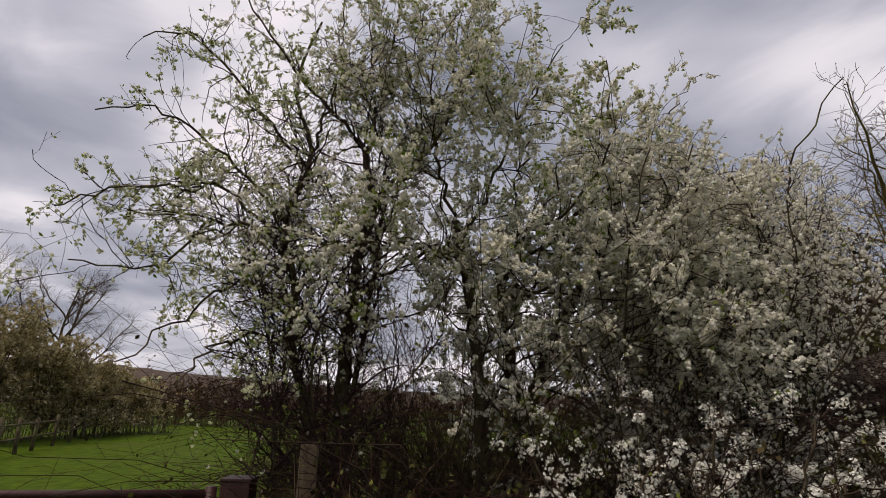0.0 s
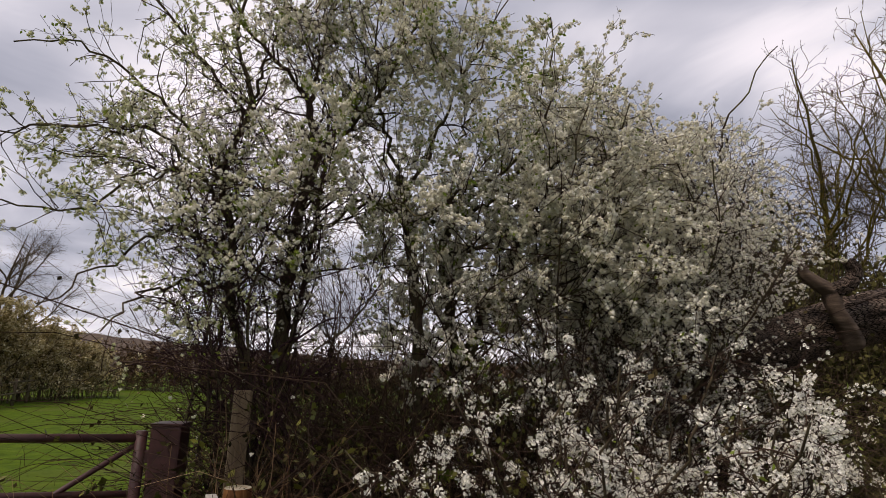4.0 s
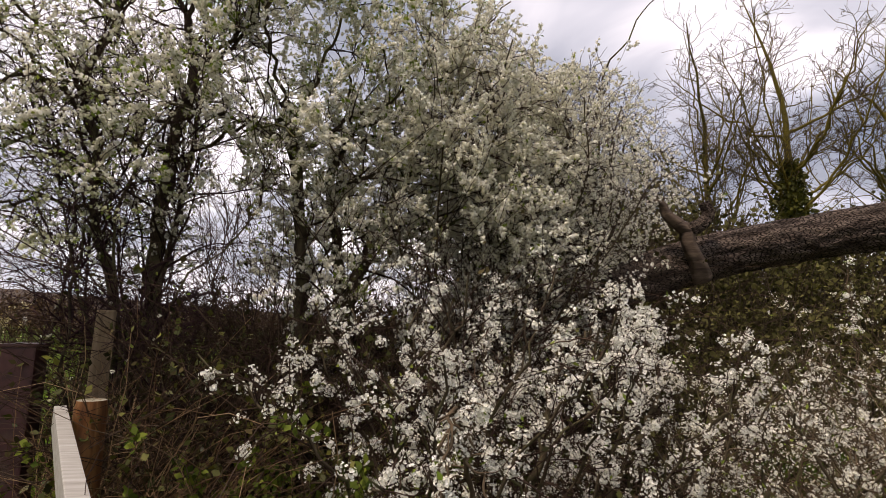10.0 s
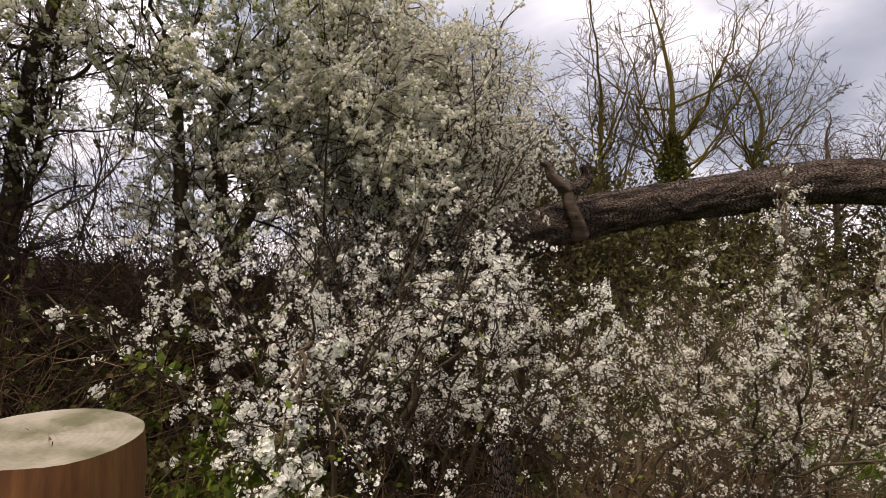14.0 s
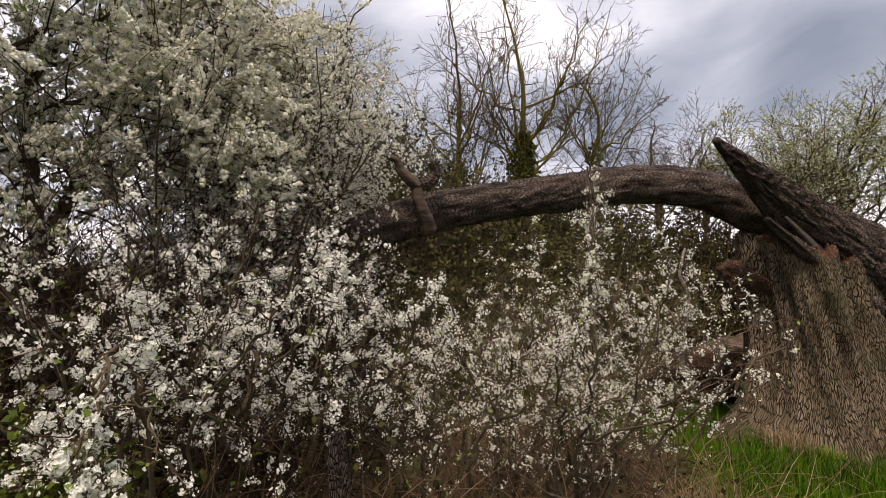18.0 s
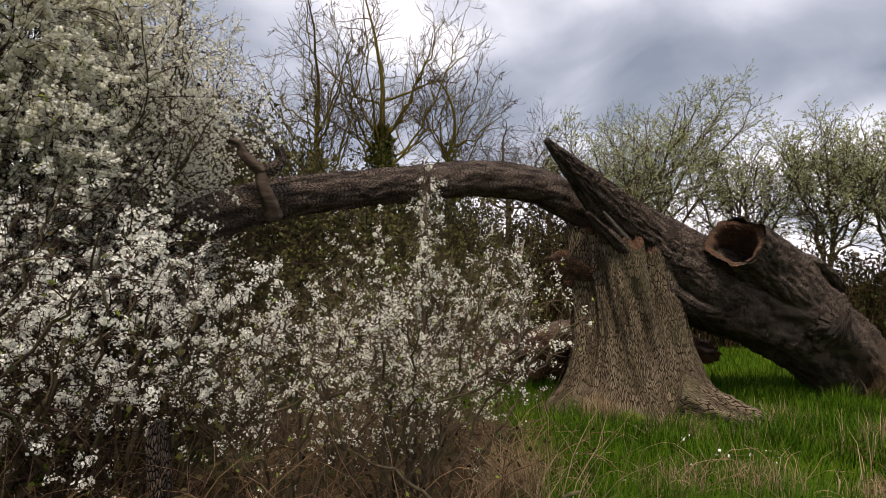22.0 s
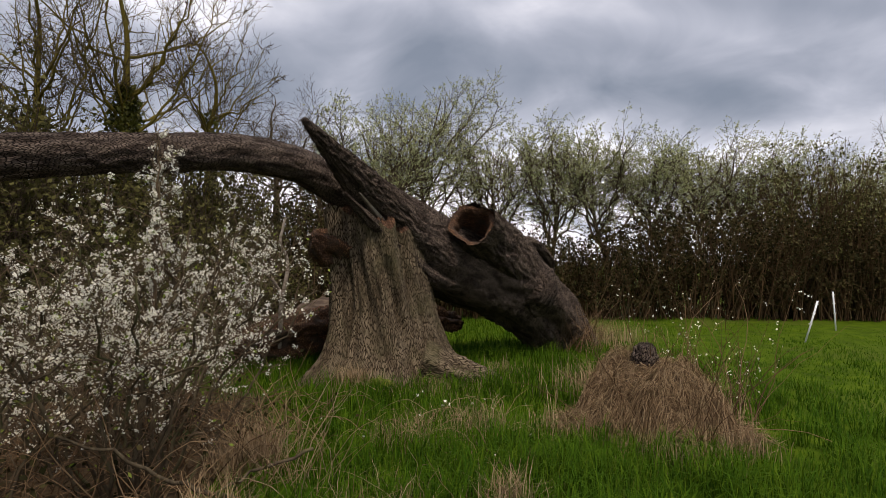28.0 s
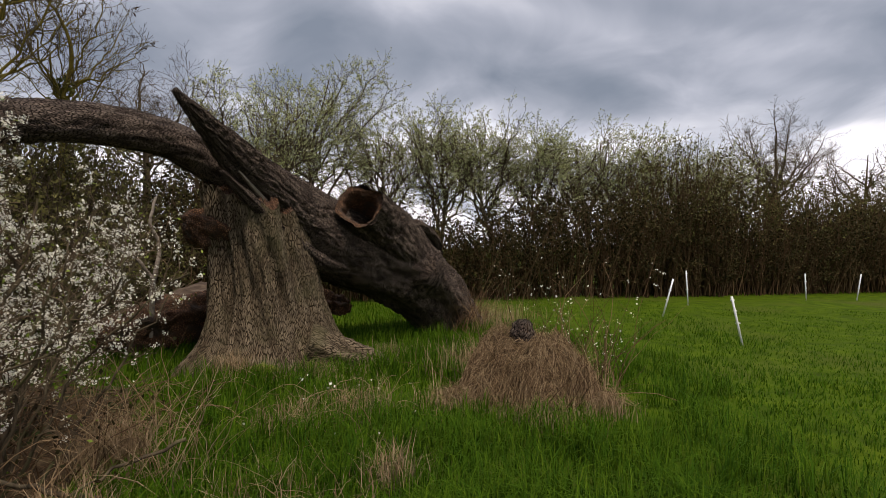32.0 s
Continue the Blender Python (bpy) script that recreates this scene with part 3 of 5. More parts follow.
def build_litter():
    """Bare, leaf-strewn earth under the thicket."""
    xs, ys = np.linspace(-1.6, 6.2, 79), np.linspace(0.9, 6.4, 56)
    verts = []
    for y in ys:
        for x in xs:
            e = min(x + 1.6, 6.2 - x, y - 0.9 - max(0, (x - 3.2) * 0.35), 6.4 - y) - 0.25 + 0.55 * noise.noise(Vector((x * 1.1, y * 1.1, 8))) + 0.2 * noise.noise(Vector((x * 4, y * 4, 9)))
            h = 0.14 * min(1, max(-1.0, e * 1.5)) + 0.03 * noise.noise(Vector((x * 3, y * 3, 2)))
            verts.append((x, y, lie(x, y) + h - 0.05))
    idx = np.arange(len(xs) * len(ys)).reshape(len(ys), len(xs))
    f = np.stack([idx[:-1, :-1], idx[:-1, 1:], idx[1:, 1:], idx[1:, :-1]], -1).reshape(-1, 4)
    ob = mesh_object("soil", np.array(verts), [f], M_LITTER, smooth=True)
    tagged(ob, "dark earth with leaf litter under the thicket", "soil", kind="structure")


build_litter()


def build_hill():
    rows = []
    na, nr = 140, 16
    for k in range(nr):
        for j in range(na):
            a = radians(60 + 130 * j / (na - 1))
            d = 150 + 14 * k
            h = 16.0 * math.sin(min(1, k / 9) * math.pi / 2) + 1.6 * noise.noise(Vector((a * 14, k * 0.5, 0))) * (k > 0)
            h *= 0.75 + 0.35 * math.sin(a * 3.1 + 0.4)
            rows.append((d * math.cos(a), d * math.sin(a), h - 0.6 + 0.8 * noise.noise(Vector((a * 60, k * 1.3, 5)))))
    idx = np.arange(na * nr).reshape(nr, na)
    f = np.stack([idx[:-1, :-1], idx[:-1, 1:], idx[1:, 1:], idx[1:, :-1]], -1).reshape(-1, 4)
    ob = mesh_object("backdrop", np.array(rows), [f], M_HILL, smooth=True)
    tagged(ob, "low far hill covered with bare brown woodland", "hill", kind="structure")


build_hill()


# ---- the fallen oak ----
def build_stump():
    rng = np.random.default_rng(3)
    th = thing("oak_stump", (7.2, 1.75, 0), "tall grey-brown oak stump with fluted, furrowed bark", "tree stump")
    cx, cy = 7.2, 1.75
    na, nz, H = 260, 120, 2.15
    verts = np.empty((nz, na, 3))
    for i in range(nz):
        t = i / (nz - 1)
        for j in range(na):
            a = 2 * math.pi * j / na
            ca, sa = math.cos(a), math.sin(a)
            top = H - 0.35 * (0.5 + 0.5 * math.cos(a - radians(-100))) + 0.10 * noise.noise(Vector((ca * 4, sa * 4, 7)))
            z = -0.1 + (top + 0.1) * t
            base = 0.60 + 0.32 * math.exp(-max(z, 0) * 1.9) + 0.12 * math.exp(-max(z, 0) * 7)
            fl = noise.noise(Vector((ca * 2.3, sa * 2.3, 0.25 * z + 3)))
            r = base * (1 + 0.20 * fl + 0.10 * noise.noise(Vector((ca * 5, sa * 5, z * 0.35))))
            for ra, rw in ((250, 0.30), (182, 0.16), (140, 0.20), (310, 0.14)):
                r += rw * math.exp(-math.sin((a - radians(ra)) / 2) ** 2 * 26) * math.exp(-max(z, 0) * 3.2)
            p = Vector((ca * 5.5, sa * 5.5, z * 1.1))
            w = noise.noise(p * 0.5) * 1.6
            r += 0.026 * ((1 - abs(noise.noise(p * 1.7 + Vector((w, w, 0))))) ** 3 - 0.5) + 0.012 * ((1 - abs(noise.noise(p * 4.2))) ** 2 - 0.5)
            for ga, gw, gd in ((3.30, 0.13, 0.10), (3.86, 0.12, 0.17), (2.85, 0.12, 0.08), (4.42, 0.10, 0.13), (3.56, 0.07, 0.03)):
                q = (a + 0.10 * math.sin(z * 2.2 + ga) - ga + 0.12 * z) / gw
                r -= gd * math.exp(-q * q) * (0.55 + 0.45 * math.exp(-max(z, 0)))
            lean = 0.09 * z
            verts[i, j] = (cx + ca * r - lean, cy + sa * r * 0.95 + lean, z)
    shut = np.concatenate([verts, verts[:, :1]], 1)
    idx = np.arange(nz * (na + 1)).reshape(nz, na + 1)
    f = np.stack([idx[:-1, :-1], idx[:-1, 1:], idx[1:, 1:], idx[1:, :-1]], -1).reshape(-1, 4)
    uv = np.stack([np.tile(np.linspace(0, 2 * math.pi, na + 1) * 0.68, nz), np.repeat(np.linspace(0, H, nz), na + 1)], 1)
    mesh_object("trunk", shut.reshape(-1, 3) - np.array([cx, cy, 0]), [f], M_OAKSTUMP, th, uv=uv)
    # broken top
    ring = verts[-1]
    c = ring.mean(0)
    rows = [ring]
    for s, dz in ((0.8, 0.05), (0.6, -0.08), (0.35, 0.12), (0.12, -0.05)):
        q = c + (ring - c) * s
        q[:, 2] = ring[:, 2] * 0.5 + c[2] * 0.5 + dz + rng.normal(0, 0.05, na)
        rows.append(q)
    v = np.concatenate(rows)
    id2 = np.arange(len(v)).reshape(len(rows), na)
    n2 = np.roll(id2, -1, 1)
    mesh_object("broken_top", v - np.array([cx, cy, 0]), [np.stack([id2[:-1], n2[:-1], n2[1:], id2[1:]], -1).reshape(-1, 4)], M_ROT, th, "red-brown rotten wood")
    # burr at the torn shoulder
    v, f = swept([(6.75, 2.25, 1.45), (6.55, 2.38, 1.60), (6.42, 2.48, 1.74)], [0.22, 0.20, 0.05], 30, 44, 0.12, 0.7, 11)
    mesh_object("burr", v - np.array([cx, cy, 0]), f, M_ROT, th, "crumbling orange-brown burr", uv=UV["last"])
    # moss and a torn root at the foot
    v, f = swept([(6.40, 1.75, 0.02), (6.30, 1.60, 0.02), (6.33, 1.45, 0.02), (6.42, 1.30, 0.0)], [0.06, 0.12, 0.11, 0.04], 30, 36, 0.09, 0.6, 5)
    mesh_object("moss", v - np.array([cx, cy, 0]), f, M_MOSS, th, "yellow-green moss cushion", uv=UV["last"])
    v, f = swept([(6.7, 1.2, 0.25), (6.85, 0.85, 0.12), (7.0, 0.45, 0.0), (7.1, 0.1, -0.12)], [0.26, 0.22, 0.15, 0.06], 40, 40, 0.04, 0.2, 8)
    mesh_object("root", v - np.array([cx, cy, 0]), f, M_OAKSTUMP, th, uv=UV["last"])
    return th


build_stump()


def build_fallen():
    o = np.array([10.4, 0.2, 0.0])
    th = thing("fallen_oak", tuple(o), "snapped dark-barked oak trunk leaning on its stump", "fallen tree")
    # the trunk, from the splintered tip to the foot
    ax = [(5.62, 2.12, 2.89), (6.05, 1.98, 2.60), (6.70, 1.76, 2.18), (7.50, 1.46, 1.72), (8.28, 1.12, 1.42), (9.08, 0.66, 1.16), (9.72, 0.26, 0.74), (10.22, -0.02, 0.26), (10.55, -0.14, -0.25)]
    v, f = swept(ax, [0.03, 0.11, 0.25, 0.39, 0.53, 0.64, 0.58, 0.54, 0.62], 230, 170, 0.05, 0.22, 2, freq=(9.0, 3.2))
    mesh_object("trunk", v - o, f, M_OAK, th, uv=UV["last"])
    # split slab under the tip
    v, f = swept([(6.12, 1.90, 2.18), (6.55, 1.72, 1.83), (6.97, 1.55, 1.52), (7.45, 1.28, 1.20), (7.9, 1.05, 1.1)], [0.03, 0.10, 0.13, 0.16, 0.10], 60, 40, 0.05, 0.3, 4, squash=0.7)
    mesh_object("split_slab", v - o, f, M_OAK, th, "splintered slab of trunk", uv=UV["last"])
    v, f = swept([(6.3, 1.80, 2.20), (6.75, 1.62, 1.83), (7.15, 1.42, 1.53), (7.5, 1.2, 1.35)], [0.015, 0.045, 0.05, 0.02], 40, 20, 0.02, 0.3, 14, squash=0.6)
    mesh_object("splinter", v - o, f, M_DEADWOOD, th, "bare grey splinter", uv=UV["last"])
    # hollow stub of a broken limb
    a, b = np.array([8.3, 0.92, 1.55]), np.array([7.54, 0.77, 1.93])
    v, f = swept([(9.40, 0.28, 1.08), (8.80, 0.48, 1.40), (8.15, 0.66, 1.70), b], [0.40, 0.46, 0.37, 0.285], 90, 130, 0.045, 0.2, 6, ends=False, freq=(9.0, 3.2))
    stub = mesh_object("stub", v - o, f, M_OAK, th, uv=UV["last"])
    d = unit(b - a)
    v, f = swept([b + d * 0.005, b - d * 0.05, b - d * 0.30, a], [0.285, 0.215, 0.20, 0.16], 26, 60, 0.03, 0.25, 16, ends="last")
    mesh_object("hollow", v - o, f, M_ROT, stub, "hollow of orange-brown rotten wood", uv=UV["last"])
    # burl and hanging shard
    v, f = swept([(9.3, 0.50, 0.98), (8.95, 0.12, 1.02), (8.78, -0.08, 0.97)], [0.42, 0.34, 0.17], 50, 64, 0.07, 0.5, 9, freq=(7.0, 3.0))
    mesh_object("burl", v - o, f, M_OAK, th, uv=UV["last"])
    v, f = swept([(8.85, 0.56, 1.74), (9.18, 0.30, 1.72), (9.48, 0.06, 1.48), (9.68, -0.08, 1.20)], [0.12, 0.20, 0.16, 0.01], 40, 36, 0.05, 0.3, 10, squash=0.5)
    mesh_object("shard", v - o, f, M_OAK, th, "torn hanging shard of bark", uv=UV["last"])
    # the long limb and its forked snag
    limb = [(6.95, 2.10, 2.20), (6.26, 2.55, 2.53), (5.60, 2.92, 2.57), (5.01, 3.22, 2.47), (4.49, 3.49, 2.38), (3.98, 3.68, 2.28), (3.51, 3.86, 2.15), (3.12, 4.03, 1.98), (2.79, 4.22, 1.75), (2.44, 4.42, 1.52)]
    v, f = swept(limb, [0.24, 0.20, 0.19, 0.19, 0.185, 0.185, 0.19, 0.19, 0.18, 0.14], 190, 72, 0.03, 0.1, 1)
    lb = mesh_object("limb", v - o, f, M_OAK, th, uv=UV["last"])
    v, f = swept([(2.62, 4.45, 1.60), (2.40, 4.50, 1.46), (2.22, 4.5, 1.38)], [0.13, 0.15, 0.06], 20, 30, 0.06, 0.4, 21)
    mesh_object("broken_end", v - o, f, M_ROT, lb, "torn orange-brown end", uv=UV["last"])
    v, f = swept([(3.52, 3.72, 2.00), (3.44, 3.66, 2.12), (3.36, 3.65, 2.26), (3.35, 3.66, 2.40)], [0.085, 0.062, 0.052, 0.060], 36, 28, 0.012, 0.15, 12)
    mesh_object("snag", v - o, f, M_SNAG, lb, "bare grey-brown snag", uv=UV["last"])
    v, f = swept([(3.35, 3.66, 2.37), (3.25, 3.67, 2.44), (3.19, 3.69, 2.50), (3.15, 3.69, 2.58), (3.05, 3.71, 2.61)], [0.060, 0.052, 0.045, 0.034, 0.022], 30, 24, 0.012, 0.2, 13)
    mesh_object("snag_arm", v - o, f, M_SNAG, lb, uv=UV["last"])
    v, f = swept([(3.35, 3.66, 2.37), (3.44, 3.60, 2.42), (3.49, 3.57, 2.50), (3.45, 3.57, 2.60)], [0.058, 0.05, 0.048, 0.040], 26, 24, 0.012, 0.2, 15)
    mesh_object("snag_arm", v - o, f, M_OAK, lb, "dark broken arm", uv=UV["last"])


build_fallen()


def build_log():
    for nm, pts, rad, mat, lab in (
        ("log", [(8.3, 2.6, 0.45), (8.9, 1.95, 0.52), (9.45, 1.45, 0.42)], [0.22, 0.20, 0.10], M_ROT, "split red-brown oak log lying behind the stump"),
        ("log", [(8.9, 1.9, 0.0), (8.95, 1.85, 0.25), (8.9, 1.9, 0.5)], [0.18, 0.15, 0.12], M_OAK, "short dark block of oak under the log"),
        ("log", [(7.9, 3.4, 0.35), (8.2, 2.7, 0.55), (8.5, 2.0, 0.62)], [0.34, 0.32, 0.22], M_SNAG, "weathered brown oak log behind the stump"),
        ("log", [(6.9, 3.9, 0.25), (7.4, 3.3, 0.4), (7.8, 2.8, 0.5)], [0.18, 0.26, 0.22], M_ROT, "heap of broken dark oak behind the thorn bush")):
        v, f = swept(pts, rad, 50, 48, 0.10, 0.75, int(pts[0][0] * 10))
        ob = mesh_object(nm, v, f, mat, uv=UV["last"])
        tagged(ob, lab, "log", group="broken logs")


build_log()


# ---- thorn trees ----
def thorn_tree(name, label, seed, trunk, radii, limbs, r_limb=0.016, branches=3.5, branch_len=(0.4, 1.0), twigs=7, twig_len=(0.22, 0.55), sprigs=13,
               sprig_len=(0.06, 0.2), bloom=700, bloom_size=0.0125, near=False, spread=0.012, share=0.6, leaf=800, bare=M_TWIG, petal=M_PETAL_FAR,
               category="tree", group="blossoming thorns", droop=0.03, wander=0.32, bark=None, up=0.12, low=0.0, trim=True):
    """A thorn: trunk, limbs, branches, twigs and sprigs, with flowers crowded in clusters along the sprigs."""
    rng = np.random.default_rng(seed)
    o = np.array([trunk[0][0], trunk[0][1], 0.0])
    th = thing(name, tuple(o), label, category, group)
    v, f = tubes(curve(trunk, 26, 0.010, rng)[None] - o, np.interp(np.linspace(0, 1, 26), np.linspace(0, 1, len(radii)), radii)[None] * rng.uniform(0.88, 1.12, (1, 26)), 10)
    mesh_object("trunk", v, f, bark or M_TRUNK, th, smooth=True)
    LP, LR = [], []
    for pts in limbs:
        c = curve(pts, 18, 0.016, rng)
        r = np.linspace(r_limb, 0.004, 18)
        LP.append(c)
        LR.append(r)
        v, f = tubes(c[None] - o, r[None], 6)
        mesh_object("limb", v, f, bark or M_TRUNK, th, smooth=True)
    tr = curve(trunk, 18)
    P1 = np.array(LP + [tr])
    R1 = np.array(LR + [np.linspace(radii[0], radii[-1], 18)])
    P2, R2 = sprout(rng, P1, R1, branches, branch_len, 8, 0.2, (0.35, 1.1), up, wander * 0.8, droop, 0.5, 0.002, 0.010)
    if trim:
        tip = P2[:, -1]
        ok = tip[:, 2] < crown_top(tip[:, 0], tip[:, 1]) + rng.normal(0, 0.10, len(tip))
        P2, R2 = P2[ok], R2[ok]
    P3, R3 = sprout(rng, np.concatenate([P2, P1[:, ::2][:, :8]]), np.concatenate([R2, R1[:, ::2][:, :8]]), twigs, twig_len, 4, 0.12, (0.4, 1.2), up, wander, droop, 0.5, 0.0016, 0.005)
    if trim:
        tip = P3[:, -1]
        ok = tip[:, 2] < crown_top(tip[:, 0], tip[:, 1]) + rng.normal(0, 0.08, len(tip))
        P3, R3 = P3[ok], R3[ok]
    P4, R4 = sprout(rng, P3, R3, sprigs, sprig_len, 2, 0.05, (0.5, 1.3), 0.1, wander, droop, 0.6, 0.0012, 0.0028)
    v, f = join(tubes(P2 - o, R2, 4, False), tubes(P3 - o, R3, 3, False), tubes(P4 - o, R4, 3, False))
    mesh_object("crown", v, f, bare, th)
    if bloom:
        # flowering twigs are wreathed along their length
        pick = P3[rng.permutation(len(P3))[:max(1, int(len(P3) * share))]]
        fine = P4[rng.permutation(len(P4))[:max(1, int(len(P4) * share))]]
        C1, D1 = along(rng, pick, int(bloom * 0.4), 0.15, 0.012)
        C2, D2 = along(rng, fine, bloom - len(C1), 0.2, 0.008)
        C, D = np.concatenate([C1, C2]), np.concatenate([D1, D2])
        if low:
            keep = rng.random(len(C)) < np.clip((C[:, 2] - low) / 0.5, 0.08, 1)
            C, D = C[keep], D[keep]
        if near:
            n = rng.integers(2, 7, len(C))
            C, D = np.repeat(C, n, 0), np.repeat(D, n, 0)
            off = rng.normal(0, spread, C.shape)
            v, f = flowers(rng, C + off - o, unit(unit(off) + 0.4 * D), bloom_size, 5)
        else:
            v, f = puffs(rng, C - o, D, bloom_size, bloom_size * 0.62)
        mesh_object("blossom", v, f, petal, th)
    if leaf:
        C, D = along(rng, P4, leaf, 0.3, 0.004)
        v, f = leaves(rng, C - o, D, 0.03)
        mesh_object("foliage", v, f, M_LEAF, th)
    return th


def fan(rng, base, n, reach, height, lean=(0, 0), spread_base=0.25):
    """Stems that fan up and out from a base."""
    out = []
    for k in range(n):
        a = 2 * math.pi * (k + rng.random()) / n
        b = np.array(base) + np.array([math.cos(a), math.sin(a), 0]) * spread_base * rng.random()
        r = reach * rng.uniform(0.35, 1.0)
        h = height * rng.uniform(0.8, 1.04) * (1.08 - 0.3 * r / reach)
        d = np.array([math.cos(a) * r + lean[0], math.sin(a) * r + lean[1], 0])
        w = [np.array([*rng.normal(0, 0.06 * height / 2, 2), 0.0]) for _ in range(3)]
        out.append([b, b + d * 0.25 + w[0] + [0, 0, h * 0.3], b + d * 0.5 + w[1] + [0, 0, h * 0.58], b + d * 0.8 + w[2] + [0, 0, h * 0.82], b + d + [0, 0, h]])
    return out


def thorn_bush(name, label, seed, base, n, reach, height, lean=(0, 0), extra=(), **kw):
    rng = np.random.default_rng(seed + 500)
    st = fan(rng, base, n, reach, height, lean) + [list(e) for e in extra]
    tr = st[0]
    return thorn_tree(name, label, seed, [tuple(p) for p in tr], [0.03, 0.022, 0.015, 0.006], st[1:], category=name.split("_")[1], **kw)


thorn_tree("thorn_tree", "dark twiggy thorn tree with sparse greenish blossom at its tips", 11,
           [(-0.72, 3.82, 0), (-0.78, 3.80, 1.53), (-0.91, 3.77, 2.10), (-0.97, 3.73, 2.63), (-1.06, 3.70, 3.03), (-0.92, 3.67, 3.58), (-1.06, 3.63, 4.11), (-0.92, 3.60, 4.64)],
           [0.04, 0.034, 0.028, 0.025, 0.021, 0.016, 0.012, 0.007],
           [[(-1.02, 3.80, 2.77), (-1.43, 3.57, 3.25), (-1.60, 3.35, 3.17), (-1.93, 3.12, 3.07), (-2.16, 2.90, 2.84)],
            [(-1.06, 3.80, 3.06), (-1.36, 3.53, 3.38), (-1.74, 3.27, 3.65), (-2.08, 3.00, 3.54)],
            [(-0.96, 3.80, 3.51), (-1.32, 3.60, 3.94), (-1.74, 3.40, 4.35), (-1.98, 3.20, 4.19)],
            [(-0.97, 3.80, 2.41), (-1.23, 3.53, 2.58), (-1.45, 3.27, 2.35), (-1.68, 3.00, 2.03)],
            [(-0.95, 3.80, 2.25), (-1.27, 3.45, 2.21), (-1.41, 3.10, 1.90)],
            [(-1.08, 3.80, 2.98), (-1.46, 3.53, 3.01), (-1.69, 3.27, 2.62), (-2.05, 3.00, 2.61)],
            [(-0.92, 3.70, 3.60), (-0.75, 3.55, 4.07), (-0.72, 3.40, 4.68)]],
           r_limb=0.013, branches=6, branch_len=(0.3, 0.75), twigs=9, sprigs=9, bloom=4200, share=0.6, leaf=2200, petal=M_PETAL_TIP)
thorn_bush("thorn_tree", "leafless purple-twigged thorn with a dense mesh of dark shoots", 16, (-0.80, 4.1, 0), 10, 0.85, 4.3, (-0.08, -0.1),
           r_limb=0.012, branches=10, branch_len=(0.4, 0.9), twigs=10, twig_len=(0.2, 0.5), sprigs=8, bare=M_PURPLE, bloom=160, leaf=300)
thorn_tree("thorn_tree", "tall thorn tree with dark trunk and cream blossom", 12,
           [(-0.60, 4.05, 0), (-0.61, 4.00, 1.51), (-0.62, 3.98, 2.08), (-0.58, 3.95, 2.77), (-0.48, 3.92, 3.34), (-0.56, 3.90, 3.75)],
           [0.062, 0.054, 0.048, 0.042, 0.034, 0.024],
           [[(-0.56, 3.90, 3.75), (-0.85, 3.70, 4.02), (-1.21, 3.50, 4.40), (-1.53, 3.30, 4.85)],
            [(-0.53, 3.90, 3.61), (-0.48, 3.77, 4.07), (-0.36, 3.63, 4.58), (-0.25, 3.50, 5.26)],
            [(-0.48, 3.90, 3.33), (-0.04, 3.67, 3.70), (0.24, 3.43, 4.12), (0.41, 3.20, 4.42)],
            [(-0.49, 3.90, 3.20), (-0.20, 3.80, 3.53), (0.04, 3.70, 4.05), (0.16, 3.60, 4.83)],
            [(-0.57, 4.00, 2.91), (-0.81, 3.70, 2.95), (-1.15, 3.40, 2.93), (-1.44, 3.10, 2.76)],
            [(-0.60, 4.00, 2.61), (-0.25, 3.73, 2.77), (0.05, 3.47, 2.82), (0.32, 3.20, 2.65)]],
           branches=7, bloom=7500, share=0.65, leaf=1200)
thorn_tree("thorn_tree", "thorn tree with a straight lichened trunk and cream blossom", 13,
           [(0.38, 4.05, 0), (0.36, 4.00, 1.52), (0.32, 4.00, 2.21), (0.24, 4.00, 2.80), (0.15, 4.00, 3.20)],
           [0.058, 0.05, 0.046, 0.042, 0.034],
           [[(0.20, 4.00, 3.02), (0.43, 3.73, 3.43), (0.60, 3.47, 3.84), (0.84, 3.20, 4.23)],
            [(0.15, 4.00, 3.20), (0.01, 3.80, 3.63), (-0.04, 3.60, 3.99), (0.01, 3.40, 4.52)],
            [(0.24, 4.00, 2.80), (0.55, 3.80, 2.97), (0.93, 3.60, 3.17), (1.17, 3.40, 3.52), (1.18, 3.20, 4.09)],
            [(0.22, 4.00, 2.93), (-0.18, 3.60, 2.90), (-0.43, 3.20, 2.77)]],
           branches=7, branch_len=(0.5, 1.2), bloom=16000, share=0.75, leaf=11000)
thorn_tree("thorn_tree", "dark-stemmed thorn tree with dense cream blossom", 14,
           [(0.70, 4.25, 0), (0.67, 4.20, 1.51), (0.59, 4.17, 2.15), (0.53, 4.13, 2.66), (0.69, 4.10, 3.11)],
           [0.058, 0.05, 0.044, 0.038, 0.026],
           [[(0.69, 4.10, 3.11), (0.99, 3.87, 3.18), (1.37, 3.63, 3.50), (1.73, 3.40, 3.97)],
            [(0.62, 4.10, 2.92), (1.09, 3.90, 3.15), (1.60, 3.70, 3.49), (1.92, 3.50, 3.61)],
            [(0.55, 4.12, 2.6), (0.9, 3.8, 2.7), (1.3, 3.4, 2.9)],
            [(0.66, 4.1, 3.0), (0.62, 3.9, 3.4), (0.72, 3.7, 3.8)]],
           branches=7, branch_len=(0.5, 1.2), bloom=16000, share=0.75, leaf=1300)
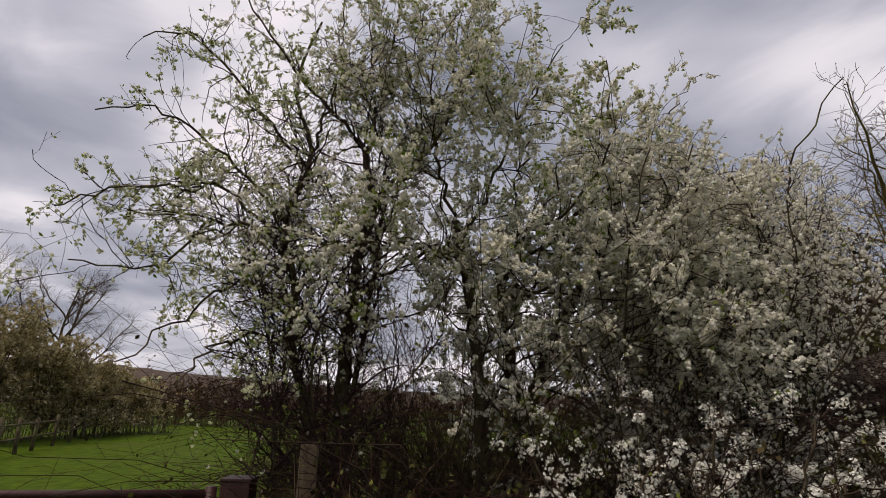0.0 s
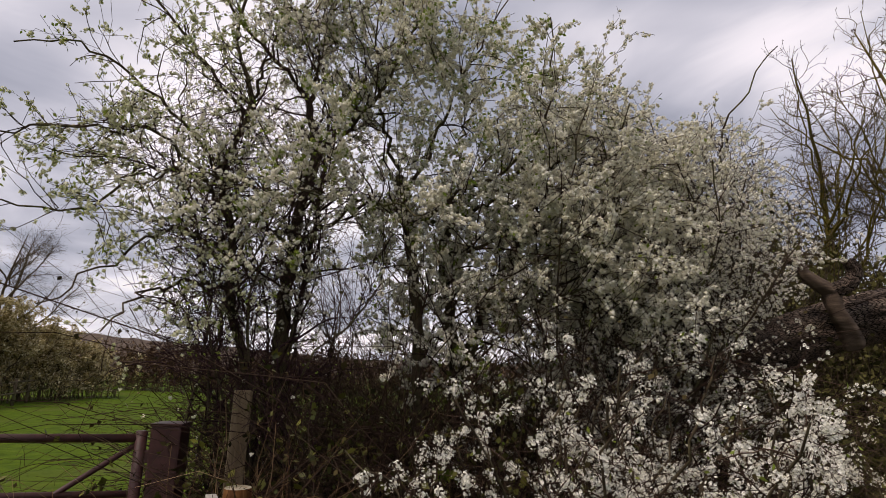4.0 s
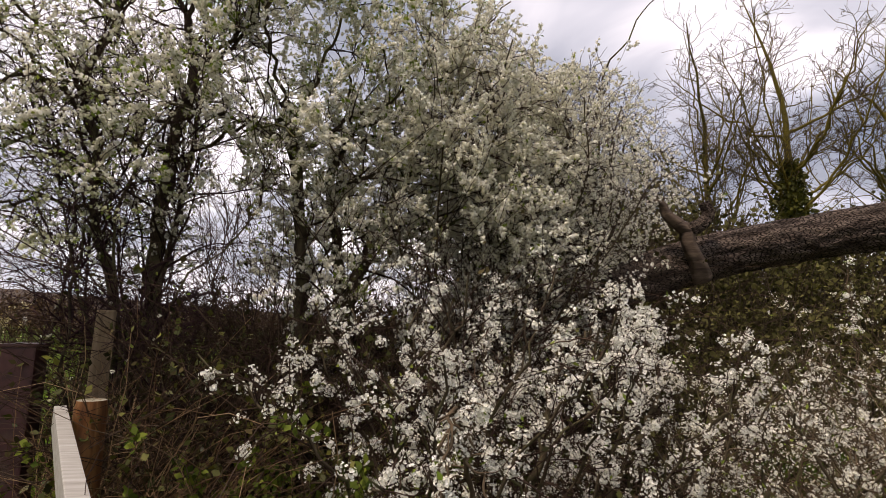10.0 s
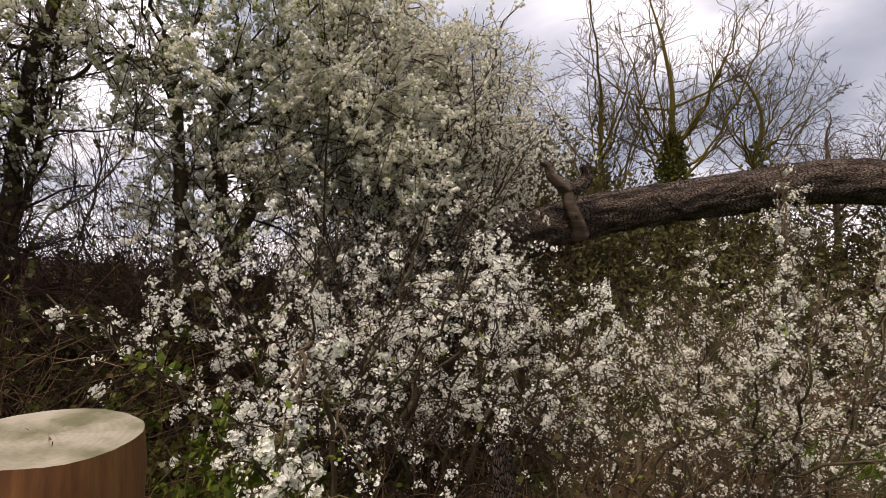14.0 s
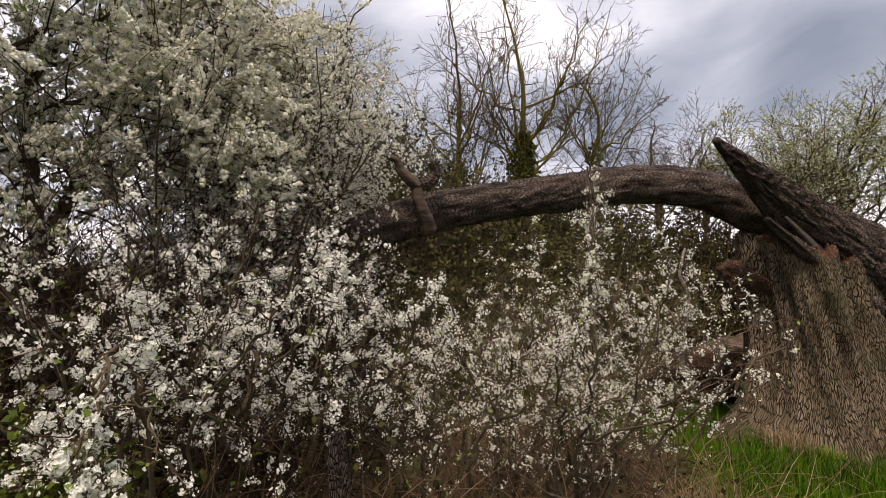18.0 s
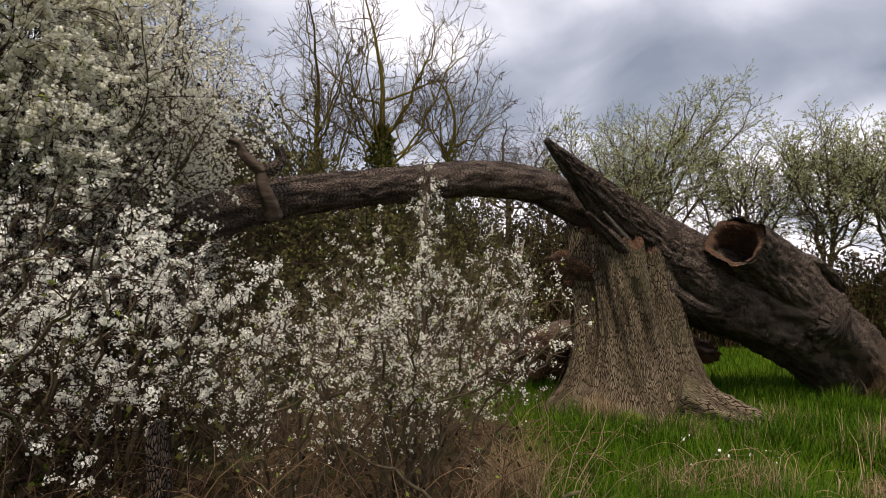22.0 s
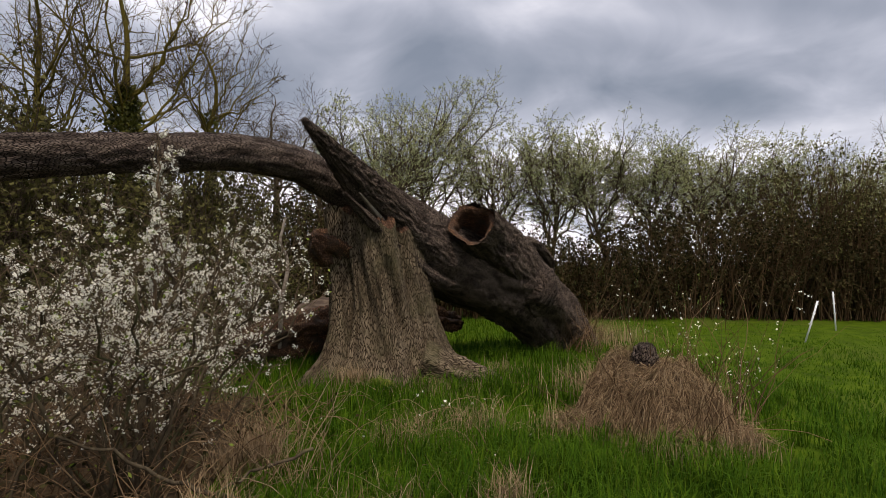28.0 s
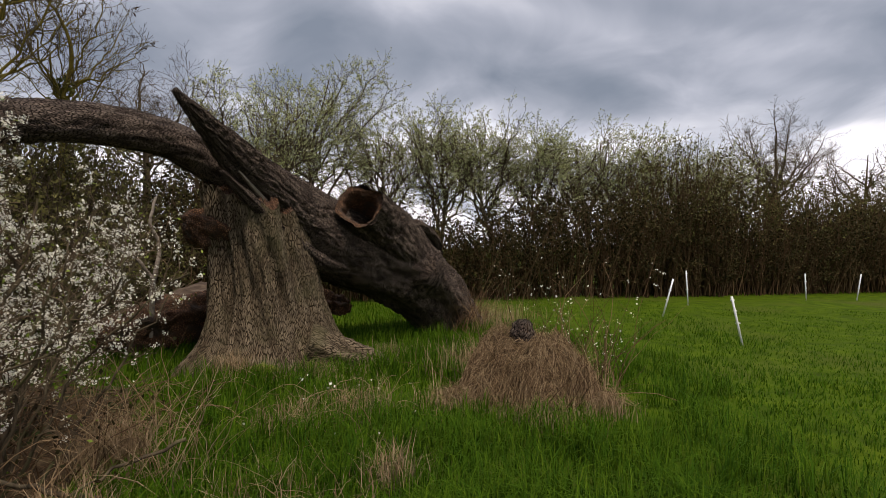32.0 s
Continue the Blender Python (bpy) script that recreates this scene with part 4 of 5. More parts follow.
thorn_tree("thorn_tree", "slanting dark thorn stem with dense cream blossom", 15,
           [(0.66, 4.3, 0), (0.71, 4.20, 1.59), (0.84, 4.13, 2.15), (1.06, 4.07, 2.61), (1.37, 4.00, 3.05)],
           [0.06, 0.052, 0.044, 0.036, 0.026],
           [[(1.37, 4.00, 3.05), (1.70, 3.70, 3.23), (1.90, 3.40, 3.41)],
            [(1.18, 4.00, 2.82), (1.37, 3.50, 2.71), (1.51, 3.00, 2.69)],
            [(1.05, 4.05, 2.6), (1.5, 3.9, 2.6), (1.9, 3.6, 2.75)],
            [(0.9, 4.1, 2.3), (1.2, 3.7, 2.25), (1.5, 3.3, 2.3)]],
           branches=7, branch_len=(0.5, 1.2), bloom=16000, share=0.75, leaf=1000)


thorn_bush("thorn_bush", "tall blackthorn bush thick with greenish cream blossom", 21, (2.3, 4.45, 0), 24, 0.8, 4.1, (-0.05, -0.2),
           extra=[[(2.55, 4.0, 1.5), (2.59, 3.70, 3.03), (2.58, 3.60, 3.52), (2.77, 3.50, 3.93), (2.94, 3.40, 4.20)]],
           r_limb=0.010, branches=5, branch_len=(0.3, 0.8), share=0.8, twigs=8, sprigs=6, bloom=18000, leaf=1500, low=1.0)
thorn_bush("thorn_bush", "tall blackthorn bush thick with cream blossom", 22, (1.75, 4.1, 0), 22, 0.8, 3.95, (0.1, -0.45),
           r_limb=0.010, branches=5, branch_len=(0.3, 0.8), share=0.8, twigs=8, sprigs=6, bloom=18000, leaf=900, low=0.8)
thorn_bush("thorn_bush", "blackthorn bush with cream blossom beside the oak limb", 23, (3.0, 5.1, 0), 22, 0.9, 4.5, (0.1, 0.1),
           r_limb=0.010, branches=5, branch_len=(0.3, 0.8), share=0.8, twigs=8, sprigs=6, bloom=15000, leaf=1200, low=1.0)
# the bright bush nearest the fence
thorn_bush("thorn_bush", "blackthorn bush covered with bright white blossom", 24, (1.15, 2.75, 0), 15, 0.8, 2.0, (0.05, -0.3),
           extra=[[(0.8, 2.6, 0.4), (0.55, 2.4, 0.9), (0.25, 2.32, 1.2), (-0.04, 2.30, 1.42)],
                  [(0.9, 2.6, 0.5), (0.8, 2.2, 1.0), (0.66, 1.86, 1.4)],
                  [(1.1, 2.6, 0.5), (1.05, 2.3, 1.2), (1.02, 2.06, 1.77)],
                  [(0.9, 2.4, 0.3), (0.75, 1.95, 0.8), (0.62, 1.7, 1.05)]],
           r_limb=0.011, branches=5, branch_len=(0.2, 0.5), twigs=9, twig_len=(0.1, 0.3), sprigs=10, sprig_len=(0.03, 0.09), bloom=5000, near=True, bloom_size=0.0135, spread=0.0095, share=0.42, leaf=200, petal=M_PETAL, low=0.5)
thorn_bush("thorn_bush", "blackthorn bush covered with bright white blossom", 25, (1.95, 2.75, 0), 15, 0.7, 1.85, (0.0, -0.25),
           r_limb=0.011, branches=5, branch_len=(0.2, 0.5), twigs=9, twig_len=(0.1, 0.3), sprigs=10, sprig_len=(0.03, 0.09), bloom=5000, near=True, bloom_size=0.0135, spread=0.0095, share=0.42, leaf=200, petal=M_PETAL, low=0.5)
# the open bush before the stump
thorn_bush("thorn_bush", "open grey-stemmed blackthorn with small white blossom", 26, (3.2, 1.75, 0), 20, 0.85, 1.7, (0.0, -0.1),
           extra=[[(3.25, 1.7, 0.1), (3.3, 1.70, 0.9), (3.32, 1.72, 1.6), (3.30, 1.72, 2.2)]],
           r_limb=0.011, branches=5, branch_len=(0.2, 0.5), twigs=9, twig_len=(0.1, 0.3), sprigs=10, sprig_len=(0.03, 0.09), bloom=3500, near=True, bloom_size=0.012, spread=0.009, share=0.6, leaf=300, petal=M_PETAL_FAR, bare=M_STEM, low=0.42)
thorn_bush("thorn_bush", "open grey-stemmed blackthorn with small white blossom", 27, (3.9, 2.3, 0), 18, 0.9, 1.85, (0.1, -0.1),
           r_limb=0.011, branches=5, branch_len=(0.2, 0.5), twigs=9, twig_len=(0.1, 0.3), sprigs=10, sprig_len=(0.03, 0.09), bloom=2300, near=True, bloom_size=0.012, spread=0.009, share=0.6, leaf=300, petal=M_PETAL_FAR, bare=M_STEM, low=0.45)
thorn_bush("thorn_bush", "open grey-stemmed blackthorn with small white blossom", 28, (2.6, 2.25, 0), 15, 0.7, 1.5, (0.1, -0.2),
           r_limb=0.011, branches=5, branch_len=(0.2, 0.5), twigs=9, twig_len=(0.1, 0.3), sprigs=10, sprig_len=(0.03, 0.09), bloom=2300, near=True, bloom_size=0.012, spread=0.009, share=0.6, leaf=200, petal=M_PETAL_FAR, bare=M_STEM, low=0.45)

SHOOT = dict(r_limb=0.005, branches=12, branch_len=(0.06, 0.16), twigs=12, twig_len=(0.03, 0.08), sprigs=6, sprig_len=(0.02, 0.05), bloom_size=0.0145, near=True, spread=0.0095, share=0.9,
             leaf=60, petal=M_PETAL, category="bush", bare=M_STEM, bark=M_STEM)
thorn_tree("thorn_shoot", "tall upright blackthorn shoot wreathed in white blossom", 17, [(3.30, 1.66, 0), (3.33, 1.69, 0.7), (3.30, 1.72, 1.4), (3.31, 1.72, 1.9), (3.30, 1.72, 2.2)],
           [0.014, 0.011, 0.008, 0.005, 0.003], [[(3.30, 1.72, 1.0), (3.26, 1.66, 1.35), (3.28, 1.64, 1.7)], [(3.30, 1.72, 1.5), (3.34, 1.74, 1.8), (3.31, 1.72, 2.12)]], bloom=420, **SHOOT)
thorn_tree("thorn_shoot", "short blackthorn shoot tipped with white blossom", 18, [(3.9, 2.7, 0), (3.96, 2.8, 0.9), (4.0, 2.86, 1.6), (4.0, 2.86, 2.05)],
           [0.010, 0.008, 0.005, 0.003], [[(3.98, 2.84, 1.4), (4.03, 2.86, 1.7), (4.02, 2.88, 1.95)]], bloom=210, **SHOOT)
thorn_tree("thorn_shoot", "low hanging blackthorn spray smothered in white blossom", 19, [(1.1, 2.2, 0), (1.0, 1.9, 0.9), (0.86, 1.62, 1.28), (0.79, 1.49, 1.05), (0.77, 1.46, 0.72)],
           [0.012, 0.010, 0.007, 0.005, 0.003], [[(0.82, 1.55, 1.24), (0.78, 1.49, 1.0), (0.79, 1.47, 0.8)], [(0.80, 1.50, 1.15), (0.74, 1.46, 0.95), (0.75, 1.44, 0.70)],
                                                [(0.9, 1.7, 1.2), (0.98, 1.6, 1.0), (1.02, 1.55, 0.88)]], bloom=420, **SHOOT)


# ---- undergrowth ----
def thicket(name, label, seed, box, n, height, mat, leaf_n=0, leaf_mat=None, leaf_size=0.035, arch=0.8, r=0.004, kind="stuff", category="undergrowth"):
    """Arching stems out of a stretch of ground, with leaves."""
    rng = np.random.default_rng(seed)
    x0, x1, y0, y1 = box
    B = np.stack([rng.uniform(x0, x1, n), rng.uniform(y0, y1, n), np.zeros(n)], 1)
    k = 8
    P = np.empty((n, k, 3))
    P[:, 0] = B
    a = rng.uniform(0, 6.283, n)
    D = np.stack([np.cos(a) * 0.35, np.sin(a) * 0.35, np.ones(n)], 1)
    ln = height * rng.uniform(0.5, 1.25, n)
    drop = arch * rng.uniform(0.2, 1.2, n)[:, None] * np.stack([np.cos(a) * 0.3, np.sin(a) * 0.3, -np.ones(n) * 0.42], 1)
    for j in range(1, k):
        D = unit(D + drop * (0.25 + 0.6 * j / k) + rng.normal(0, 0.16, (n, 3)))
        P[:, j] = P[:, j - 1] + D * (ln / (k - 1))[:, None]
    P[:, :, 2] = np.maximum(P[:, :, 2], 0.02)
    R = r * rng.uniform(0.6, 1.5, n)[:, None] * np.linspace(1, 0.3, k)[None]
    P2, R2 = sprout(rng, P, R, 2.0, (0.15, 0.4), 3, 0.2, (0.5, 1.3), 0.05, 0.3, 0.08, 0.6, 0.001)
    o = np.array([(x0 + x1) / 2, (y0 + y1) / 2, 0])
    v, f = join(tubes(P - o, R, 3, False), tubes(P2 - o, R2, 3, False))
    th = thing(name, tuple(o), label, category, kind=kind)
    mesh_object("brush", v, f, mat, th)
    if leaf_n:
        C, Dd = along(rng, P2, leaf_n, 0.1, 0.004)
        v, f = leaves(rng, C - o, Dd, leaf_size, 0.7)
        mesh_object("foliage", v, f, leaf_mat, th)
    return th


thicket("bramble_thicket", "tangled dark bramble and thorn suckers under the trees", 31, (-0.75, 1.6, 3.3, 5.0), 1400, 1.7, M_BRUSH, 11000, M_IVY, 0.05, 0.7)
thicket("bramble_thicket", "dark tangled bramble under the blossoming thorns", 32, (1.4, 3.6, 3.3, 5.4), 900, 1.7, M_BRUSH, 10000, M_OLIVE, 0.045, 0.7)
thicket("bramble_thicket", "dry brown bramble stems by the gate post", 33, (-0.95, -0.05, 2.85, 3.6), 420, 1.45, M_BRAMBLE, 1500, M_DARKHEDGE, 0.04, 0.9)
thicket("bramble_thicket", "low bramble with yellow-green young leaves", 34, (-0.5, 1.0, 1.9, 3.2), 380, 1.05, M_BRAMBLE, 17000, M_BRIAR, 0.04, 1.0)
thicket("bramble_thicket", "dry bramble and dead stems under the white bush", 35, (0.6, 4.6, 1.2, 3.0), 800, 0.75, M_BRAMBLE, 1500, M_DARKHEDGE, 0.035, 1.0)
thicket("bramble_thicket", "thorn scrub behind the fallen limb", 36, (3.6, 9.5, 4.6, 7.2), 1000, 2.5, M_FARTWIG, 24000, M_OLIVE, 0.06, 0.5)
thicket("bramble_thicket", "hanging dark twigs between the thorn trunks", 37, (-0.3, 1.6, 3.8, 4.9), 1350, 3.0, M_TWIG, 3500, M_DARKHEDGE, 0.03, 0.8, 0.0035)


# ---- hedge and trees beyond ----
def bare_tree(name, label, seed, base, height, spread, mat, n=9, trunk_r=0.12, bud=0, bud_mat=None, bud_size=0.05, group="", clear=0.25, twigs=5, sprigs=7,
              ivy=0, tw=(0.5, 1.3), sp=(0.2, 0.6), thin=1.0, rise=0.10):
    rng = np.random.default_rng(seed)
    o = np.array(base, float)
    th = thing(name, tuple(o), label, "tree", group)
    T = curve([(0, 0, -0.05), (rng.normal(0, .08), rng.normal(0, .08), height * 0.25), (rng.normal(0, .2), rng.normal(0, .2), height * 0.55), (rng.normal(0, .3), rng.normal(0, .3), height * 0.9)], 16)
    R = np.linspace(trunk_r, trunk_r * 0.12, 16)
    v, f = tubes(T[None], R[None], 8)
    mesh_object("trunk", v, f, mat, th, smooth=True)
    LP, LR = [], []
    for k in range(n):
        u = clear + (0.85 - clear) * (k + 0.5) / n
        s = T[int(u * 15)]
        a = k * 2.4 + rng.uniform(-0.5, 0.5)
        rch = spread * (1.1 - 0.55 * u) * rng.uniform(0.7, 1.1)
        hh = (height * 1.0 - s[2]) * rng.uniform(0.55, 0.95)
        e = s + np.array([math.cos(a) * rch, math.sin(a) * rch, hh])
        m = s + np.array([math.cos(a) * rch * 0.6, math.sin(a) * rch * 0.6, hh * 0.5])
        LP.append(curve([s, m, e], 12, 0.055 if rise < 0.2 else 0.03, rng))
        LR.append(np.linspace(trunk_r * (0.5 if rise < 0.2 else 0.36) * (1.1 - u * 0.6), 0.006, 12))
    P1, R1 = np.array(LP), np.array(LR)
    for q, r in zip(P1, R1):
        v, f = tubes(q[None], r[None], 5)
        mesh_object("limb", v, f, mat, th, smooth=True)
    P2, R2 = sprout(rng, P1, R1, twigs, tw, 5, 0.15, (0.45, 1.15), rise, 0.17, 0.0, 0.5, 0.004 * thin)
    P3, R3 = sprout(rng, P2, R2, sprigs, sp, 2, 0.1, (0.45, 1.15), rise * 0.8, 0.2, 0.0, 0.6, 0.003 * thin)
    v, f = join(tubes(P2, R2, 3, False), tubes(P3, R3, 3, False))
    mesh_object("crown", v, f, mat, th)
    if bud:
        C, D = along(rng, P3, bud, 0.2, 0.01)
        v, f = leaves(rng, C, D, bud_size, 0.6, False)
        mesh_object("foliage", v, f, bud_mat, th)
    if ivy:
        C, D = along(rng, np.concatenate([T[None, :11], P1[:, :11] * np.array([0.6, 0.6, 0.8])]), ivy, 0.0, 0.15)
        C = C + rng.normal(0, 0.14, C.shape)
        v, f = leaves(rng, C, D + rng.normal(0, 1, D.shape), 0.055, 0.9)
        mesh_object("ivy", v, f, M_IVY, th, "dark ivy cloaking the trunk")
    return th


def field_tree(name, label, seed, base, fork, height, spread, inner, outer, n=12, trunk_r=0.11, ivy=0, curl=0.10, keys=0, dens=1.0):
    """A bare tree: limbs that fork off low and curve up, with finer and finer twigs, ivy on the trunk and old seed bunches."""
    rng = np.random.default_rng(seed)
    o = np.array(base, float)
    th = thing(name, tuple(o), label, "tree", "field trees")
    T = curve([(0, 0, -0.05), (rng.normal(0, .06), rng.normal(0, .06), fork * 0.5), (0, 0, fork), (rng.normal(0, .2), rng.normal(0, .2), fork + (height - fork) * 0.45), (rng.normal(0, .3), rng.normal(0, .3), height * 0.97)], 20, 0.02, rng)
    v, f = tubes(T[None], np.linspace(trunk_r, 0.008, 20)[None], 8)
    mesh_object("trunk", v, f, inner, th, smooth=True)
    LP, LR = [T[-14:]], [np.linspace(trunk_r * 0.6, 0.008, 14)]
    for k in range(n):
        z = fork * rng.uniform(0.78, 1.0) + (height - fork) * 0.35 * (k / n) ** 1.5
        s0 = np.array([np.interp(z, T[:, 2], T[:, 0]), np.interp(z, T[:, 2], T[:, 1]), z])
        a = k * 2.4 + rng.uniform(-0.5, 0.5)
        out = spread * rng.uniform(0.35, 1.05)
        rise = (height - z) * rng.uniform(0.55, 1.0) * (1.12 - 0.45 * out / spread)
        d = np.array([math.cos(a), math.sin(a), 0])
        LP.append(curve([s0, s0 + d * out * 0.40 + [0, 0, rise * 0.27], s0 + d * out * 0.75 + [0, 0, rise * 0.62], s0 + d * out + [0, 0, rise]], 14, 0.028, rng))
        LR.append(np.linspace(trunk_r * rng.uniform(0.16, 0.30), 0.005, 14))
        v, f = tubes(LP[-1][None], LR[-1][None], 6)
        mesh_object("limb", v, f, inner, th, smooth=True)
    P1, R1 = np.array(LP), np.array(LR)
    P2, R2 = sprout(rng, P1, R1, 4.0 * dens, (0.5, 1.2), 7, 0.12, (0.6, 1.25), 0.05, 0.28, -curl, 0.55, 0.004, 0.012)
    P3, R3 = sprout(rng, P2, R2, 6.5 * dens, (0.2, 0.55), 4, 0.12, (0.55, 1.25), 0.05, 0.28, -curl, 0.6, 0.0035, 0.008)
    P4, R4 = sprout(rng, P3, R3, 5.0 * dens, (0.08, 0.22), 2, 0.15, (0.5, 1.1), 0.1, 0.2, -curl, 0.7, 0.0026, 0.004)
    v, f = tubes(P2, R2, 4, False)
    tagged(mesh_object("branchwork", v, f, inner, th), kind="stuff")
    v, f = join(tubes(P3, R3, 3, False), tubes(P4, R4, 3, False))
    mesh_object("crown", v, f, outer, th)
    if keys:
        C, D = along(rng, P3, keys, 0.5, 0.01)
        n3 = rng.integers(3, 8, len(C))
        C = np.repeat(C, n3, 0)
        v, f = leaves(rng, C + rng.normal(0, 0.012, C.shape), rng.normal(0, 0.5, C.shape) + [0, 0, -0.6], 0.05, 0.35)
        tagged(mesh_object("seed_bunches", v, f, M_BRUSH, th, "brown hanging seed bunches"), kind="stuff")
    if ivy:
        zz = rng.uniform(0.35, 1.12, ivy) * fork
        C = np.stack([np.interp(zz, T[:, 2], T[:, 0]), np.interp(zz, T[:, 2], T[:, 1]), zz], 1)
        w = 0.34 * np.sin(np.clip((zz / fork - 0.3) / 0.85, 0, 1) * math.pi) ** 0.6
        D = unit(rng.normal(size=C.shape) * [1, 1, 0.7])
        v, f = leaves(rng, C + D * (w * rng.uniform(0.3, 1.15, ivy))[:, None], D + rng.normal(0, 0.5, D.shape), 0.075, 0.9)
        mesh_object("ivy", v, f, M_IVY, th, "olive green ivy cloaking the trunk")
    return th


field_tree("ash_tree", "bare ash tree with yellow lichened branches and ivy", 41, (8.0, 6.95, 0), 3.9, 7.6, 2.2, M_LICHEN, M_FARTWIG, 15, 0.12, 5200, keys=160)
field_tree("ash_tree", "bare ash with dark twigs among the blossom", 42, (7.0, 7.7, 0), 3.4, 7.0, 2.0, M_LICHEN, M_FARTWIG, 13, 0.10, 1600, keys=60)
field_tree("ash_tree", "slender bare ash with orange lichen", 43, (9.6, 6.6, 0), 3.9, 6.3, 1.3, M_LICHEN, M_FARTWIG, 11, 0.09, 900, keys=120)
field_tree("thorn_tree", "spreading bare hawthorn behind the limb", 44, (11.6, 6.4, 0), 3.4, 5.5, 1.6, M_FARTWIG, M_FARTWIG, 13, 0.11, curl=0.03, dens=1.15)
field_tree("thorn_tree", "small bare thorn at the end of the scrub", 48, (12.9, 6.0, 0), 3.0, 5.3, 1.3, M_FARTWIG, M_FARTWIG, 10, 0.08, curl=0.03)
bare_tree("ash_tree", "bare tree with fine twigs behind the blossom", 45, (5.6, 8.2, 0), 3.8, 1.5, M_FARTWIG, 9, 0.09, group="field trees", twigs=6, sprigs=7)
for k, (x, y, h, s) in enumerate(((13.3, 5.2, 5.3, 1.7), (15.0, 3.9, 6.7, 1.9), (15.6, 2.2, 5.3, 1.6), (16.1, 0.7, 5.1, 1.5), (16.8, -0.9, 5.2, 1.6), (17.6, -2.4, 5.0, 1.5), (18.1, -4.0, 5.3, 1.6),
                                  (18.9, -5.6, 5.0, 1.5), (19.8, -7.6, 4.8, 1.5))):
    bare_tree("willow_tree", "sallow with pale green spring buds in the hedge", 50 + k, (x + 0.4, y, 0), h, s * 1.25, M_FARTWIG, 14, 0.10, 13000, M_BUD, 0.05, "hedge sallows",
              0.40, 8, 9, ivy=(700 if k in (3, 6) else 0))
field_tree("ash_tree", "bare broad-crowned tree with ivy at the field corner", 61, (23.6, -12.0, 0), 3.2, 7.0, 3.6, M_FARTWIG, M_FARTWIG, 24, 0.18, 6000, curl=0.06, dens=1.1)
bare_tree("ash_tree", "bare grey tree at the end of the hedge", 62, (25.5, -16.5, 0), 6.0, 2.6, M_FARTWIG, 12, 0.14, group="field trees", twigs=5, sprigs=7)
bare_tree("ash_tree", "small bare tree in the hedge", 63, (21.3, -9.8, 0), 5.0, 1.8, M_FARTWIG, 10, 0.1, 900, M_BUD, 0.07, "field trees", twigs=6, sprigs=7)


for k, (x, y, h, s) in enumerate(((-22.5, 17.0, 5.0, 2.2), (-19.6, 20.0, 4.8, 2.2), (-18.0, 23.0, 4.9, 2.2), (-17.2, 26.0, 4.0, 2.0), (-17.0, 28.6, 3.2, 1.8), (-16.6, 31.2, 2.6, 1.6))):
    bare_tree("hawthorn_tree", "rounded brown hawthorn with a dusting of cream blossom", 80 + k, (x, y, 0), h * 1.12, s, M_FARTWIG, 18, 0.10, 20000, M_FARBUSH, 0.13,
              "far hawthorns", 0.05, 5, 5, tw=(0.5, 1.2), sp=(0.3, 0.7), thin=1.4)


def hedge(name, label, seed, line, depth, height, n_stem, n_leaf, leaf_size=0.10, mat=M_DARKHEDGE, stem=M_FARTWIG, bloom=0):
    rng = np.random.default_rng(seed)
    line = np.asarray(line, float)
    seg = np.linalg.norm(np.diff(line, axis=0), axis=1)
    cum = np.concatenate([[0], np.cumsum(seg)])

    def spot(n):
        s = rng.uniform(0, cum[-1], n)
        xy = np.stack([np.interp(s, cum, line[:, 0]), np.interp(s, cum, line[:, 1])], 1)
        i = np.clip(np.searchsorted(cum, s) - 1, 0, len(seg) - 1)
        d = (line[i + 1] - line[i]) / seg[i][:, None]
        w = rng.uniform(-0.5, 0.5, n)
        return s, xy + np.stack([-d[:, 1], d[:, 0]], 1) * (w * depth)[:, None], w
    o = np.array([*line[len(line) // 2], 0.0])
    th = thing(name, tuple(o), label, "hedge")
    s, xy, w = spot(n_stem)
    k = 4
    P = np.empty((n_stem, k, 3))
    P[:, 0] = np.column_stack([xy, np.zeros(n_stem)])
    D = unit(np.column_stack([rng.normal(0, 0.18, (n_stem, 2)), np.ones(n_stem)]))
    top = height * (0.82 + 0.22 * np.sin(s * 0.9) * np.sin(s * 0.37 + 1) + rng.uniform(-0.15, 0.2, n_stem))
    for j in range(1, k):
        D = unit(D + rng.normal(0, 0.14, (n_stem, 3)) + np.array([0, 0, 0.08]))
        P[:, j] = P[:, j - 1] + D * (top / (k - 1))[:, None]
    R = np.repeat(np.linspace(0.016, 0.004, k)[None], n_stem, 0)
    P2, R2 = sprout(rng, P, R, 1.5, (0.25, 0.7), 2, 0.1, (0.4, 1.2), 0.1, 0.2, 0, 0.5, 0.003)
    v, f = join(tubes(P - o, R, 3, False), tubes(P2 - o, R2, 3, False))
    mesh_object("brush", v, f, stem, th)
    C, Dd = along(rng, P2, n_leaf, 0.0, 0.01)
    C = C + rng.normal(0, 0.05, C.shape)
    v, f = leaves(rng, C - o, Dd, leaf_size, 0.8, False)
    mesh_object("foliage", v, f, mat, th)
    if bloom:
        C, Dd = along(rng, P2, bloom, 0.0, 0.02)
        v, f = flowers(rng, C - o + rng.normal(0, 0.06, C.shape), Dd, 0.11, 3)
        mesh_object("blossom", v, f, M_PETAL_FAR, th)
    return th


